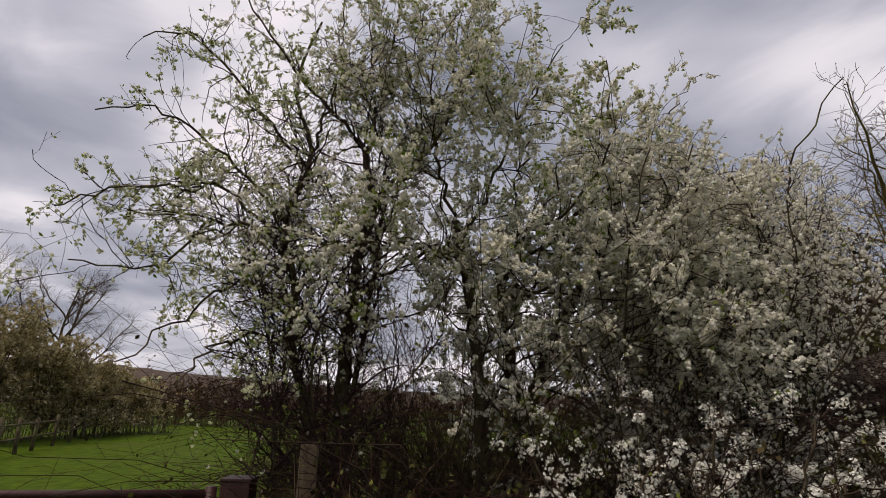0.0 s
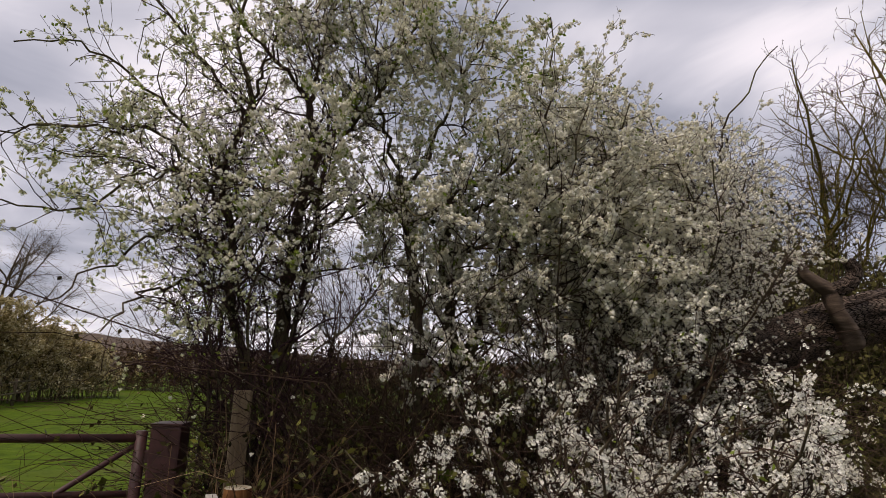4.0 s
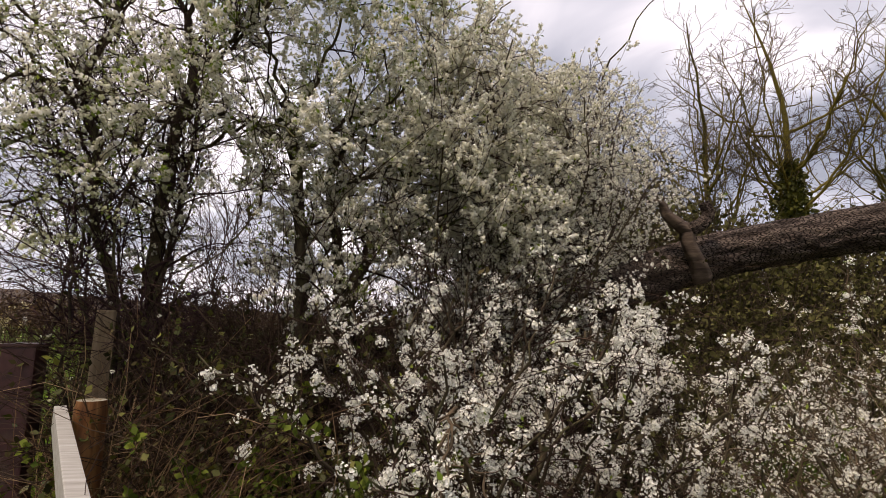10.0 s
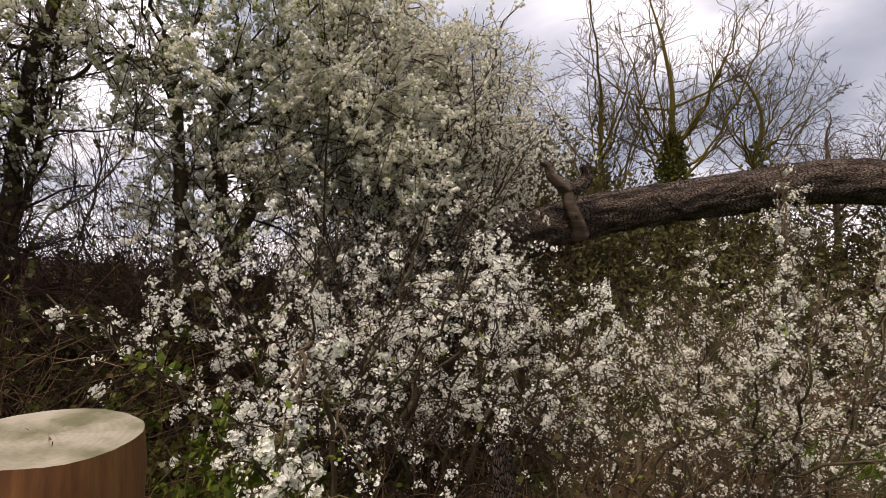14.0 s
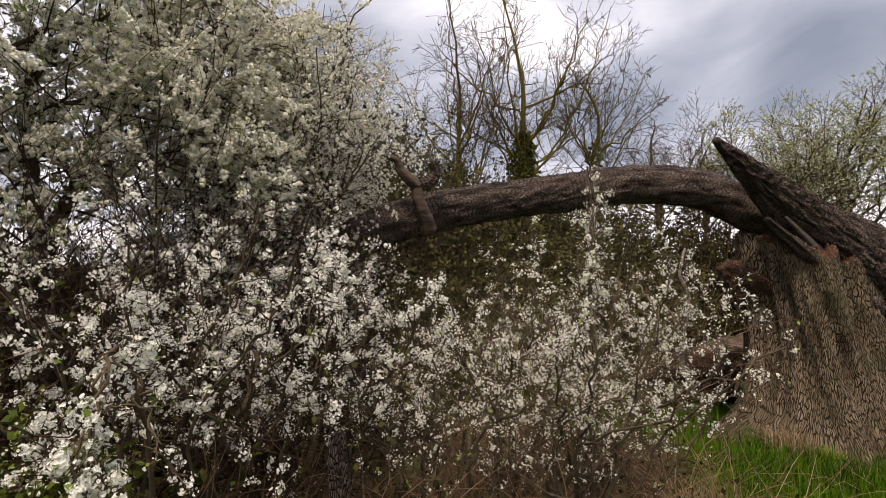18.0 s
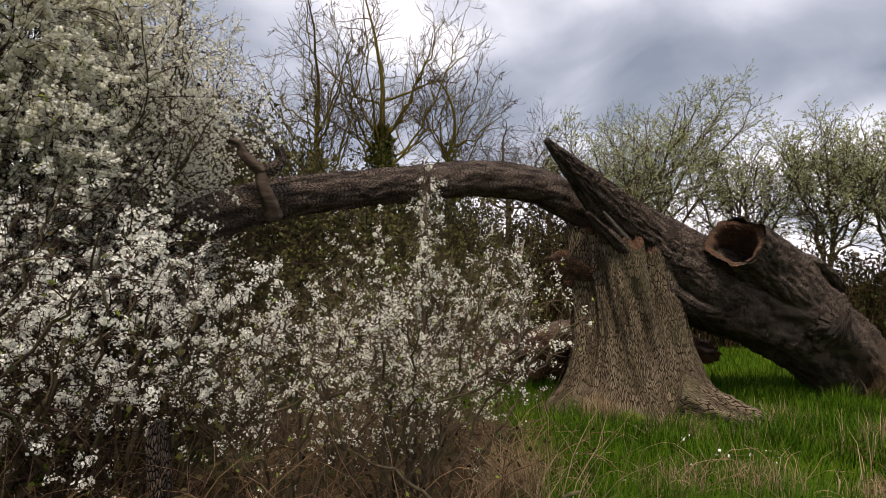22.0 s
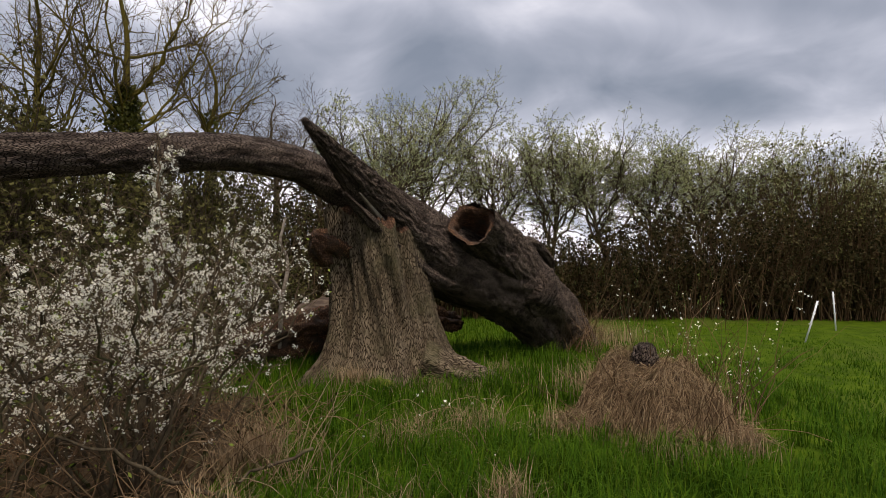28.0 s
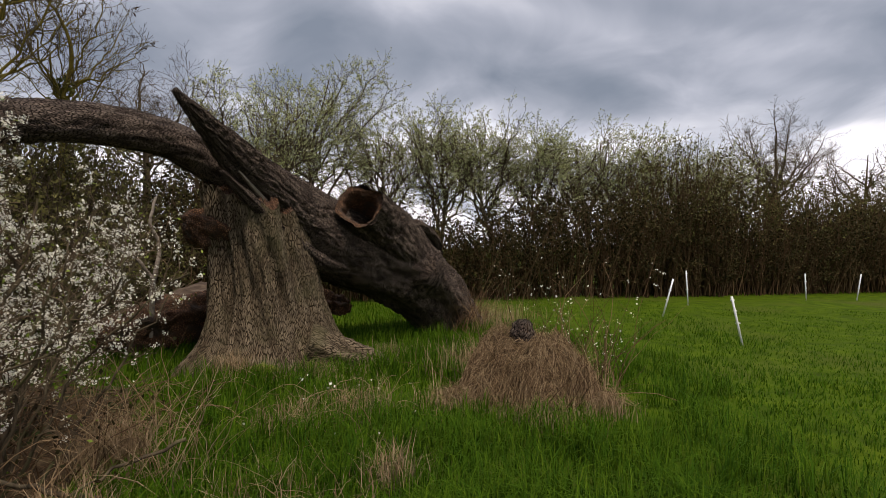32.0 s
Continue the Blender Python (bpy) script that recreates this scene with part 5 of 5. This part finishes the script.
hedge("field_hedge", "dense dark hedgerow along the field edge", 71, [(11.0, 6.6), (14.6, 4.4), (16.4, -1.0), (18.4, -7.6), (20.8, -14.0), (24.5, -24.0)], 1.9, 2.75, 3600, 160000, 0.078, stem=M_BROWNWOOD)
hedge("field_hedge", "brown twiggy hedgerow at the far corner of the field", 74, [(17.9, -5.0), (19.6, -10.0), (22.0, -16.0), (25.5, -24.0)], 1.8, 4.0, 1900, 80000, 0.075, M_OLIVE, M_BROWNWOOD)
hedge("field_hedge", "dark overgrown hedge bank behind the thorn trees", 75, [(-1.6, 6.3), (2.0, 6.0), (4.5, 6.6)], 1.2, 1.6, 500, 9000, 0.05)
hedge("field_hedge", "olive brown scrub hedge behind the fallen limb", 76, [(3.2, 7.8), (7.0, 7.6), (11.2, 6.9)], 1.8, 3.6, 1900, 70000, 0.075, M_OLIVE)
hedge("field_hedge", "brown hedgerow with cream blossom across the field", 72, [(-27, 14), (-19.0, 22.0), (-16.5, 27.5), (-15.0, 33.5)], 2.5, 2.6, 600, 16000, 0.12, M_FARBUSH)
hedge("field_hedge", "dark far hedgerow at the foot of the hill", 73, [(-30, 44), (-12, 41), (8, 42), (26, 45)], 3.0, 3.2, 1500, 24000, 0.2, M_BROWNWOOD, M_BRUSH)
bare_tree("ash_tree", "bare domed ash tree beyond the far hedge", 64, (-23.6, 36.5, 0), 11.0, 4.6, M_FARTWIG, 14, 0.18, group="field trees", twigs=4, sprigs=6, tw=(0.8, 1.8), sp=(0.4, 1.0), thin=1.6)
bare_tree("ash_tree", "bare ash tree beyond the far hedge", 65, (-28.8, 33.0, 0), 11.0, 4.0, M_FARTWIG, 13, 0.18, group="field trees", twigs=4, sprigs=6, tw=(0.8, 1.8), sp=(0.4, 1.0), thin=1.6)


# ---- gate and fence ----
def tube_part(name, a, b, r, mat, parent, o, sides=14, label=""):
    P = np.array([[a, (np.array(a) + np.array(b)) / 2, b]], float) - o
    v, f = tubes(P, np.full((1, 3), r), sides, cap=False)
    n = len(v)
    v = np.vstack([v, P[0, :1], P[0, -1:]])
    j = np.arange(sides)
    f.append(np.stack([(j + 1) % sides, j, np.full(sides, n)], -1))
    e = n - sides
    f.append(np.stack([e + j, e + (j + 1) % sides, np.full(sides, n + 1)], -1))
    return mesh_object(name, v, f, mat, parent, label, smooth=False)


def build_gate():
    o = np.array([-1.125, 3.52, 0.0])
    post = thing("gate_post", tuple(o), "square dark red steel gate post", "gate post")
    bm = bmesh.new()
    lathe_box(bm, (0.17, 0.17, 1.40), (0, 0, 0.69), 0.012)
    part("shaft", bm, M_STEEL, post)
    bm = bmesh.new()
    lathe_box(bm, (0.18, 0.18, 0.02), (0, 0, 1.395), 0.006)
    part("cap", bm, M_STEEL, post)
    for z in (0.35, 1.22):
        bm = bmesh.new()
        lathe_box(bm, (0.05, 0.05, 0.07), (-0.085, -0.05, z), 0.008)
        part("hinge_lug", bm, M_STEEL, post)
    d = unit(np.array([-1.0, -0.12, 0.0]))
    g0 = np.array([-1.265, 3.46, 0.0])
    gate = thing("field_gate", tuple(g0), "red-painted tubular steel field gate", "gate")
    L = 3.2
    tube_part("hinge_stile", g0 + [0, 0, 0.12], g0 + [0, 0, 1.36], 0.032, M_STEEL, gate, g0)
    tube_part("closing_stile", g0 + d * L + [0, 0, 0.12], g0 + d * L + [0, 0, 1.34], 0.028, M_STEEL, gate, g0)
    for z in (0.18, 0.36, 0.56, 0.78, 1.02, 1.32):
        tube_part("rail", g0 + [0, 0, z], g0 + d * L + [0, 0, z], 0.024 if z > 1.3 else 0.019, M_STEEL, gate, g0)
    tube_part("brace", g0 + [0, 0, 1.30], g0 + d * (L * 0.5) + [0, 0, 0.2], 0.016, M_STEEL, gate, g0)
    tube_part("brace", g0 + d * L + [0, 0, 1.30], g0 + d * (L * 0.5) + [0, 0, 0.2], 0.016, M_STEEL, gate, g0)


build_gate()


def build_far_fence():
    """Old wooden post and rail fence along the far hawthorns."""
    o = np.array([-14.3, 22.7, 0.0])
    th = thing("field_fence", tuple(o), "old dark wooden post and rail fence along the far hawthorns", "fence")
    line = curve([(-12.6, 16.2, 0), (-13.1, 18.5, 0), (-13.75, 20.4, 0), (-14.3, 22.7, 0), (-15.1, 25.4, 0), (-16.2, 28.4, 0), (-17.2, 31.5, 0)], 9)
    tops = []
    for p in line:
        z = lie(p[0], p[1])
        top = p + [0.04 * math.sin(p[1] * 7), 0, z + 1.15 + 0.08 * math.sin(p[1] * 5)]
        tube_part("post", p + [0, 0, z - 0.05], top, 0.065, M_TRUNK, th, o, 8)
        tops.append(p + [0, 0, z])
    for a, b in zip(tops[:-1], tops[1:]):
        for z in (0.5, 0.95):
            tube_part("rail", a + [0, 0, z], b + [0, 0, z], 0.035, M_TRUNK, th, o, 6)


build_far_fence()


def round_post(name, label, at, r, h, seed, mat, top_mat, group="", slope=0.0):
    """A round timber post with growth rings and checks in its sawn top."""
    th = thing(name, (at[0], at[1], 0), label, "fence post", group)
    rng = np.random.default_rng(seed)
    ns, nz = 72, 30
    a = np.arange(ns) * 2 * np.pi / ns
    rad = r * (1 + 0.018 * np.sin(2 * a + seed) + 0.012 * np.sin(5 * a + 1) + 0.006 * rng.normal(size=ns))
    v = []
    for i in range(nz):
        t = i / (nz - 1)
        rr = rad * (1.04 - 0.04 * t)
        if i == nz - 1:
            rr = rr - 0.006
        z = -0.05 + (h + 0.05) * t if i < nz - 1 else h + 0.004
        v.append(np.stack([rr * np.cos(a), rr * np.sin(a), np.full(ns, z)], 1))
    v = np.array(v)
    v[-3:, :, 2] += slope * v[-3:, :, 1]
    idx = np.arange(nz * ns).reshape(nz, ns)
    nx = np.roll(idx, -1, 1)
    mesh_object("shaft", v.reshape(-1, 3), [np.stack([idx[:-1], nx[:-1], nx[1:], idx[1:]], -1).reshape(-1, 4)], mat, th, smooth=True)
    rows = [v[-1]]
    for s in (0.85, 0.7, 0.55, 0.4, 0.25, 0.1):
        q = v[-1] * np.array([s, s, 0]) + np.array([0, 0, h + 0.004])
        q[:, 2] += slope * q[:, 1]
        q[:, 2] += 0.0015 * rng.normal(size=ns)
        rows.append(q)
    rows.append(np.repeat(np.array([[0, 0, h + 0.004]]), ns, 0))
    w = np.concatenate(rows)
    id2 = np.arange(len(w)).reshape(len(rows), ns)
    n2 = np.roll(id2, -1, 1)
    mesh_object("sawn_top", w, [np.stack([id2[:-1], n2[:-1], n2[1:], id2[1:]], -1).reshape(-1, 4)], top_mat, th, "pale sawn end with growth rings")
    return th


def top_checks(x, y, h, slope, th_name):
    """Drying cracks that run out from the heart of a sawn end."""
    for a, ln in ((2.3, 0.060), (5.0, 0.045)):
        P = np.array([[(0.010 * math.cos(a), 0.010 * math.sin(a), 0.0), (ln * 0.55 * math.cos(a + 0.12), ln * 0.55 * math.sin(a + 0.12), 0.0), (ln * math.cos(a), ln * math.sin(a), 0.0)]])
        P[:, :, 2] = h + 0.0035 + slope * P[:, :, 1]
        v, f = tubes(P, np.array([[0.0007, 0.0008, 0.0003]]), 4)
        mesh_object("check", v, f, M_ROT, th_name, "dark drying crack")


def end_grain(name):
    mt = bpy.data.materials.new(name)
    mt.use_nodes = True
    nt = mt.node_tree
    N, L = nt.nodes.new, nt.links.new
    bs = nt.nodes["Principled BSDF"]
    bs.inputs["Roughness"].default_value = 0.8
    tc, wv, nz = N("ShaderNodeTexCoord"), N("ShaderNodeTexWave"), N("ShaderNodeTexNoise")
    wv.wave_type, wv.rings_direction = "RINGS", "Z"
    wv.inputs["Scale"].default_value, wv.inputs["Distortion"].default_value, wv.inputs["Detail"].default_value = 34.0, 2.2, 4.0
    nz.inputs["Scale"].default_value, nz.inputs["Detail"].default_value = 11.0, 6.0
    L(tc.outputs["Object"], wv.inputs["Vector"])
    L(tc.outputs["Object"], nz.inputs["Vector"])
    rp, mx, r2 = N("ShaderNodeValToRGB"), N("ShaderNodeMix"), N("ShaderNodeMapRange")
    rp.color_ramp.elements[0].color, rp.color_ramp.elements[1].color = (0.27, 0.238, 0.175, 1), (0.30, 0.268, 0.20, 1)
    L(wv.outputs[1], rp.inputs[0])
    r2.inputs[1].default_value, r2.inputs[2].default_value = 0.40, 0.62
    r2.inputs[4].default_value = 0.9
    L(nz.outputs[0], r2.inputs[0])
    mx.data_type = "RGBA"
    L(r2.outputs[0], mx.inputs[0])
    L(rp.outputs[0], mx.inputs[6])
    mx.inputs[7].default_value = (0.085, 0.082, 0.032, 1)
    L(mx.outputs[2], bs.inputs["Base Color"])
    b = N("ShaderNodeBump")
    b.inputs["Strength"].default_value, b.inputs["Distance"].default_value = 0.12, 0.002
    L(wv.outputs[1], b.inputs["Height"])
    L(b.outputs[0], bs.inputs["Normal"])
    return mt


M_ENDGRAIN = end_grain("sawn_end_grain")
round_post("fence_post", "round tan softwood fence post with a pale sawn top", (-0.55, 2.84), 0.068, 1.17, 3, M_NEWWOOD, M_ENDGRAIN, "fence posts")
big = round_post("fence_post", "thick round fence post, wet orange-brown, with a weathered sawn top", (0.352, 0.668), 0.118, 1.262, 5, M_NEWWOOD, M_ENDGRAIN, "fence posts", 0.09)
top_checks(0.352, 0.668, 1.262, 0.09, big)


def build_timber_post():
    th = thing("fence_post", (-0.72, 3.42, 0), "weathered square timber post grown over by bramble", "fence post", "fence posts")
    bm = bmesh.new()
    lathe_box(bm, (0.10, 0.10, 1.62), (0, 0, 0.79), 0.008, Euler((0, 0.015, 0.3)).to_matrix())
    part("shaft", bm, M_TIMBER, th)


build_timber_post()


def build_rail():
    a, b = np.array([-0.655, 2.78, 1.118]), np.array([0.205, 0.60, 1.098])
    th = thing("fence_rail", tuple((a + b) / 2), "pale sawn softwood fence rail nailed to the posts", "fence rail")
    d = b - a
    L = float(np.linalg.norm(d))
    bm = bmesh.new()
    lathe_box(bm, (L, 0.048, 0.10), (0, 0, 0), 0.004, Euler((0, 0, math.atan2(d[1], d[0]))).to_matrix())
    part("board", bm, M_SAWN, th)
    return th


build_rail()


# ---- electric fence stakes ----
def stake(x, y, h, lean_x, lean_y):
    th = thing("fence_stake", (x, y, lie(x, y)), "thin white plastic electric fence stake standing in the grass", "fence stake", "white fence stakes")
    top = np.array([lean_x, lean_y, h])
    tube_part("shaft", np.array([0, 0, -0.05]), top, 0.017, M_WHITE, th, np.zeros(3), 8)
    for k in (0.45, 0.7, 0.92):
        p = top * k
        tube_part("clip", p + [0.0, -0.03, 0], p + [0.0, 0.03, 0.0], 0.010, M_WHITE, th, np.zeros(3), 6)


for s in ((12.29, -4.39, 0.78, 0.0, -0.22), (14.68, -5.72, 0.85, 0.0, 0.05), (8.86, -4.5, 0.70, 0.0, 0.16), (16.3, -9.35, 0.72, 0.0, 0.03), (16.9, -11.0, 0.74, 0.0, -0.12)):
    stake(*s)


# ---- dead-grass mound ----
M_MATTED = material("matted_straw", [(0.03, 0.018, 0.010), (0.085, 0.055, 0.03), (0.16, 0.11, 0.065)], (30, 30, 30), bump=1.0, dist=0.02, spec=0.06)

M_MATSTRAW = material("dull_dead_grass", [(0.08, 0.048, 0.025), (0.20, 0.134, 0.075), (0.37, 0.27, 0.16)], (5, 5, 5), rough=0.85, bump=0, island=0.7, translucent=0.1, spec=0.06)


def build_mound():
    rng = np.random.default_rng(81)
    c = np.array([5.65, -1.25, 0.0])
    th = thing("grass_mound", tuple(c), "domed heap of matted dead grass round a rotten stub", "grass mound")

    def dome(x, y):
        d = math.hypot(x * 1.05, y)
        e = max(0.0, 1 - (d / 0.64) ** 3.6) ** 0.8 * 0.57
        e += 0.20 * math.exp(-((x + 0.62) ** 2 + (y + 0.10) ** 2) / 0.035) + 0.16 * math.exp(-((x + 0.35) ** 2 + (y - 0.62) ** 2) / 0.04) + 0.15 * math.exp(-((x + 0.3) ** 2 + (y + 0.65) ** 2) / 0.03)
        e -= 0.22 * math.exp(-((x + 0.50) ** 2 + (y - 0.22) ** 2) / 0.012) + 0.16 * math.exp(-((x + 0.48) ** 2 + (y + 0.42) ** 2) / 0.012)
        return e * (0.95 + 0.4 * noise.noise(Vector((x * 3.2, y * 3.2, 4)))) + 0.07 * noise.noise(Vector((x * 9, y * 9, 4)))
    g = np.linspace(-0.95, 0.95, 70)
    v = np.array([(x, y, dome(x, y) - 0.06) for y in g for x in g])
    idx = np.arange(70 * 70).reshape(70, 70)
    mesh_object("core", v, [np.stack([idx[:-1, :-1], idx[:-1, 1:], idx[1:, 1:], idx[1:, :-1]], -1).reshape(-1, 4)], M_MATTED, th, smooth=True)
    n, k = 5500, 4
    r, a = 0.74 * np.sqrt(rng.random(n)), rng.uniform(0, 6.283, n)
    B = np.stack([r * np.cos(a), r * np.sin(a)], 1)
    way = np.where(rng.random(n) < 0.45, a + 1.35 + rng.normal(0, 0.6, n), rng.uniform(0, 6.283, n))
    ln = np.where(r > 0.6, rng.uniform(0.08, 0.30, n), rng.uniform(0.05, 0.20, n))
    P = np.empty((n, k, 3))
    lift = rng.uniform(0.0, 1.0, n) ** 3 * 0.09
    for j in range(k):
        t = j / (k - 1)
        q = B + np.stack([np.cos(way + t), np.sin(way + t)], 1) * (ln * t)[:, None]
        z = np.array([dome(x, y) for x, y in q])
        P[:, j] = np.column_stack([q, np.maximum(z, 0) + 0.005 + lift * math.sin(t * 2.6)])
    vv, ff = tubes(P, np.full((n, k), 0.0019), 3)
    mesh_object("straw", vv, ff, M_MATSTRAW, th)
    vv, ff = swept([(0.02, 0.06, 0.50), (0.0, 0.05, 0.64), (-0.03, 0.02, 0.72)], [0.10, 0.10, 0.05], 20, 28, 0.07, 0.6, 31)
    mesh_object("rotten_stub", vv, ff, M_OAK, th, "dark rotten stub poking out", uv=UV["last"])
    vv, ff = swept([(-0.62, 0.0, -0.05), (-0.58, 0.02, 0.12), (-0.52, 0.0, 0.22)], [0.07, 0.06, 0.02], 16, 22, 0.05, 0.6, 33)
    mesh_object("rotten_stub", vv, ff, M_OAK, th, "dark rotten stub at the foot", uv=UV["last"])


build_mound()


def tuft(rng, c, n, h, spread, bend=0.9, lab="tussock of pale dead grass"):
    th = thing("grass_tussock", (c[0], c[1], lie(c[0], c[1])), lab, "grass tussock", "dead grass tussocks")
    C = np.column_stack([rng.normal(0, spread, (n, 2)), np.zeros(n)])
    v, f = blades(rng, C, h, 0.005, bend)
    tagged(mesh_object("tuft", v, f, M_STRAW, th), kind="stuff")


R9 = np.random.default_rng(91)
for c, n, h, s in (((6.25, 1.25), 500, 0.10, 0.20), ((6.45, 0.80), 500, 0.09, 0.22), ((6.75, 0.45), 400, 0.10, 0.2), ((6.15, 1.75), 420, 0.34, 0.10), ((3.75, 1.35), 600, 0.42, 0.10), ((6.35, 0.95), 350, 0.22, 0.22), ((5.0, 0.15), 300, 0.30, 0.18), ((4.6, 0.55), 260, 0.28, 0.15),
                   ((10.6, -0.4), 420, 0.45, 0.35), ((5.25, -0.55), 300, 0.24, 0.14), ((6.2, -1.7), 260, 0.35, 0.2), ((6.6, -0.7), 360, 0.4, 0.25), ((3.4, 0.3), 260, 0.26, 0.2),
                   ((4.8, -1.4), 260, 0.22, 0.14), ((2.9, 0.95), 260, 0.40, 0.10), ((3.0, -0.15), 240, 0.25, 0.12), ((3.7, -0.35), 240, 0.3, 0.09), ((5.15, -1.8), 260, 0.24, 0.14), ((11.2, -0.9), 360, 0.5, 0.4), ((7.4, 0.4), 260, 0.22, 0.2)):
    tuft(R9, c, n, h, s)

thicket("thorn_sapling", "thin leafless thorn saplings with a few white flowers beside the mound", 38, (5.9, 6.5, -2.2, -1.3), 40, 1.25, M_BRAMBLE, 240, M_PETAL, 0.022, 0.2, 0.005, kind="", category="sapling")
thicket("thorn_sapling", "thin dark twigs growing through the dead-grass mound", 46, (4.9, 6.2, -1.9, -0.7), 85, 0.85, M_BRAMBLE, 0, None, 0.03, 0.35, 0.004, kind="", category="sapling")
thicket("thorn_sapling", "grey brushwood at the foot of the fallen trunk", 39, (9.5, 10.4, -0.8, 0.15), 130, 0.85, M_BRAMBLE, 0, None, 0.03, 0.4, 0.005, kind="", category="brushwood")
thicket("thorn_sapling", "bent dead stems in the grass before the stump", 40, (4.2, 5.6, -0.2, 0.9), 40, 0.55, M_STRAW, 30, M_PETAL, 0.03, 1.2, 0.004, kind="", category="dead stems")


def build_stub():
    v, f = swept([(1.93, 2.20, -0.05), (1.94, 2.20, 0.35), (1.92, 2.21, 0.66), (1.93, 2.21, 0.74)], [0.055, 0.05, 0.052, 0.03], 30, 28, 0.02, 0.5, 41)
    o = np.array([1.93, 2.20, 0.0])
    ob = mesh_object("broken_stake", v - o, f, M_OAK, uv=UV["last"])
    ob.location = o
    tagged(ob, "short dark rotten stake under the blackthorn", "stake")
    for pts, r, lab in (([(4.6, 0.05, 0.10), (4.3, -0.2, 0.07), (4.0, -0.42, 0.05)], 0.012, "thin grey fallen branch lying in the grass"),
                        ([(3.3, 0.9, 0.05), (3.05, 1.15, 0.22), (2.8, 1.35, 0.42), (2.6, 1.6, 0.6)], 0.022, "grey leaning dead stem under the blackthorn"),
                        ([(3.5, 0.75, 0.32), (3.2, 1.0, 0.24), (2.9, 1.2, 0.12)], 0.016, "crooked grey dead branch under the blackthorn"),
                        ([(7.15, 3.35, 0.25), (7.05, 3.28, 0.9), (7.1, 3.22, 1.35), (6.98, 3.25, 1.7), (7.02, 3.2, 2.0)], 0.05, "pale crooked dead branch rising from the log heap"),
                        ([(7.06, 3.28, 1.0), (6.85, 3.42, 1.32), (6.72, 3.5, 1.36), (6.6, 3.6, 1.55)], 0.035, "pale barkless dead branch in the scrub")):
        c = curve(pts, 16, 0.012, R9)
        v, f = tubes(c[None], np.linspace(r * 0.7, r * 0.3, 16)[None], 7)
        ob = mesh_object("dead_branch", v, f, M_DEADWOOD if "pale" in lab else M_TRUNK, smooth=True)
        tagged(ob, lab, "branch")


build_stub()
thicket("dry_stems", "tall pale dry grass stems beside the blackthorn", 47, (3.3, 3.8, 0.7, 1.2), 60, 0.75, M_STRAW, 0, None, 0.03, 0.25, 0.003, kind="", category="dead stems")
thicket("dry_stems", "bent straw stems in the near grass", 48, (2.6, 3.6, -0.4, 0.5), 40, 0.45, M_STRAW, 0, None, 0.03, 1.0, 0.003, kind="", category="dead stems")


# ---- standing grass ----
def build_grass():
    rng = np.random.default_rng(95)
    n = 130000
    r = 0.8 + 15 * rng.random(n) ** 1.7
    a = rng.uniform(radians(-62), radians(38), n)
    # thinner all round, where the field is grazed
    r = np.concatenate([r, 0.3 + 8.5 * rng.random(34000) ** 0.8])
    a = np.concatenate([a, rng.uniform(radians(38), radians(298), 34000)])
    x, y = 0.5 + r * np.cos(a), -0.9 + r * np.sin(a)
    keep = ~((x > 0.3) & (x < 4.2) & (y > 1.25)) & ~((x < 5.0) & (x > -1.6) & (y > 1.9)) & ~(np.hypot(x - 7.2, y - 1.75) < 0.75)
    x, y, r = x[keep], y[keep], r[keep]
    z = np.array([lie(p, q) for p, q in zip(x, y)])
    hh = 0.23 * np.clip(1.3 - r * 0.05, 0.35, 1.2)
    patch = np.array([noise.noise(Vector((p * 0.8, q * 0.8, 3))) for p, q in zip(x, y)])
    # grazed short out in the field, long round the oak
    hh = hh * (1 + 0.9 * patch) * np.clip(1 + (y + 1.2 - 0.12 * x) * 0.35, 0.38, 1.0)
    C = np.column_stack([x, y, z - 0.01])
    far = r > 5.5
    v, f = blades(rng, C[~far], hh[~far], 0.007, 1.25, (0.15, -0.3, 0))
    bend = unit(rng.normal(size=(far.sum(), 3)) * [1, 1, 0] + [0.15, -0.3, 0])
    side = np.stack([-bend[:, 1], bend[:, 0], 0 * bend[:, 2]], 1) * 0.008
    tall = (hh[far] * rng.uniform(0.55, 1.1, far.sum()))[:, None]
    vf = np.stack([C[far] - side, C[far] + side, C[far] + tall * (0.8 * np.array([0, 0, 1.0]) + bend * rng.uniform(0.1, 0.7, tall.shape))], 1).reshape(-1, 3)
    v, f = join((v, f), (vf, [np.arange(len(vf)).reshape(-1, 3)]))
    # rank tufts of long blades
    nc = 420
    rc, ac = 1.6 + 8.0 * rng.random(nc) ** 1.3, rng.uniform(radians(-48), radians(30), nc)
    cx, cy = 0.5 + rc * np.cos(ac), -0.9 + rc * np.sin(ac)
    ok = ~((cx < 4.3) & (cy > 1.2)) & (cy > -2.6 - 0.1 * cx) & ~(np.hypot(cx - 7.2, cy - 1.75) < 0.9) & ~(np.hypot(cx - 5.65, cy + 1.25) < 0.7)
    cx, cy = np.repeat(cx[ok], 42), np.repeat(cy[ok], 42)
    cx, cy = cx + rng.normal(0, 0.06, len(cx)), cy + rng.normal(0, 0.06, len(cy))
    T = np.column_stack([cx, cy, np.array([lie(p, q) for p, q in zip(cx, cy)]) - 0.01])
    v, f = join((v, f), blades(rng, T, 0.34, 0.007, 1.5, (0.3, -0.4, 0)))
    g = mesh_object("grass", v, f, M_BLADE)
    tagged(g, "long lush green grass", "grass", kind="stuff")


build_grass()
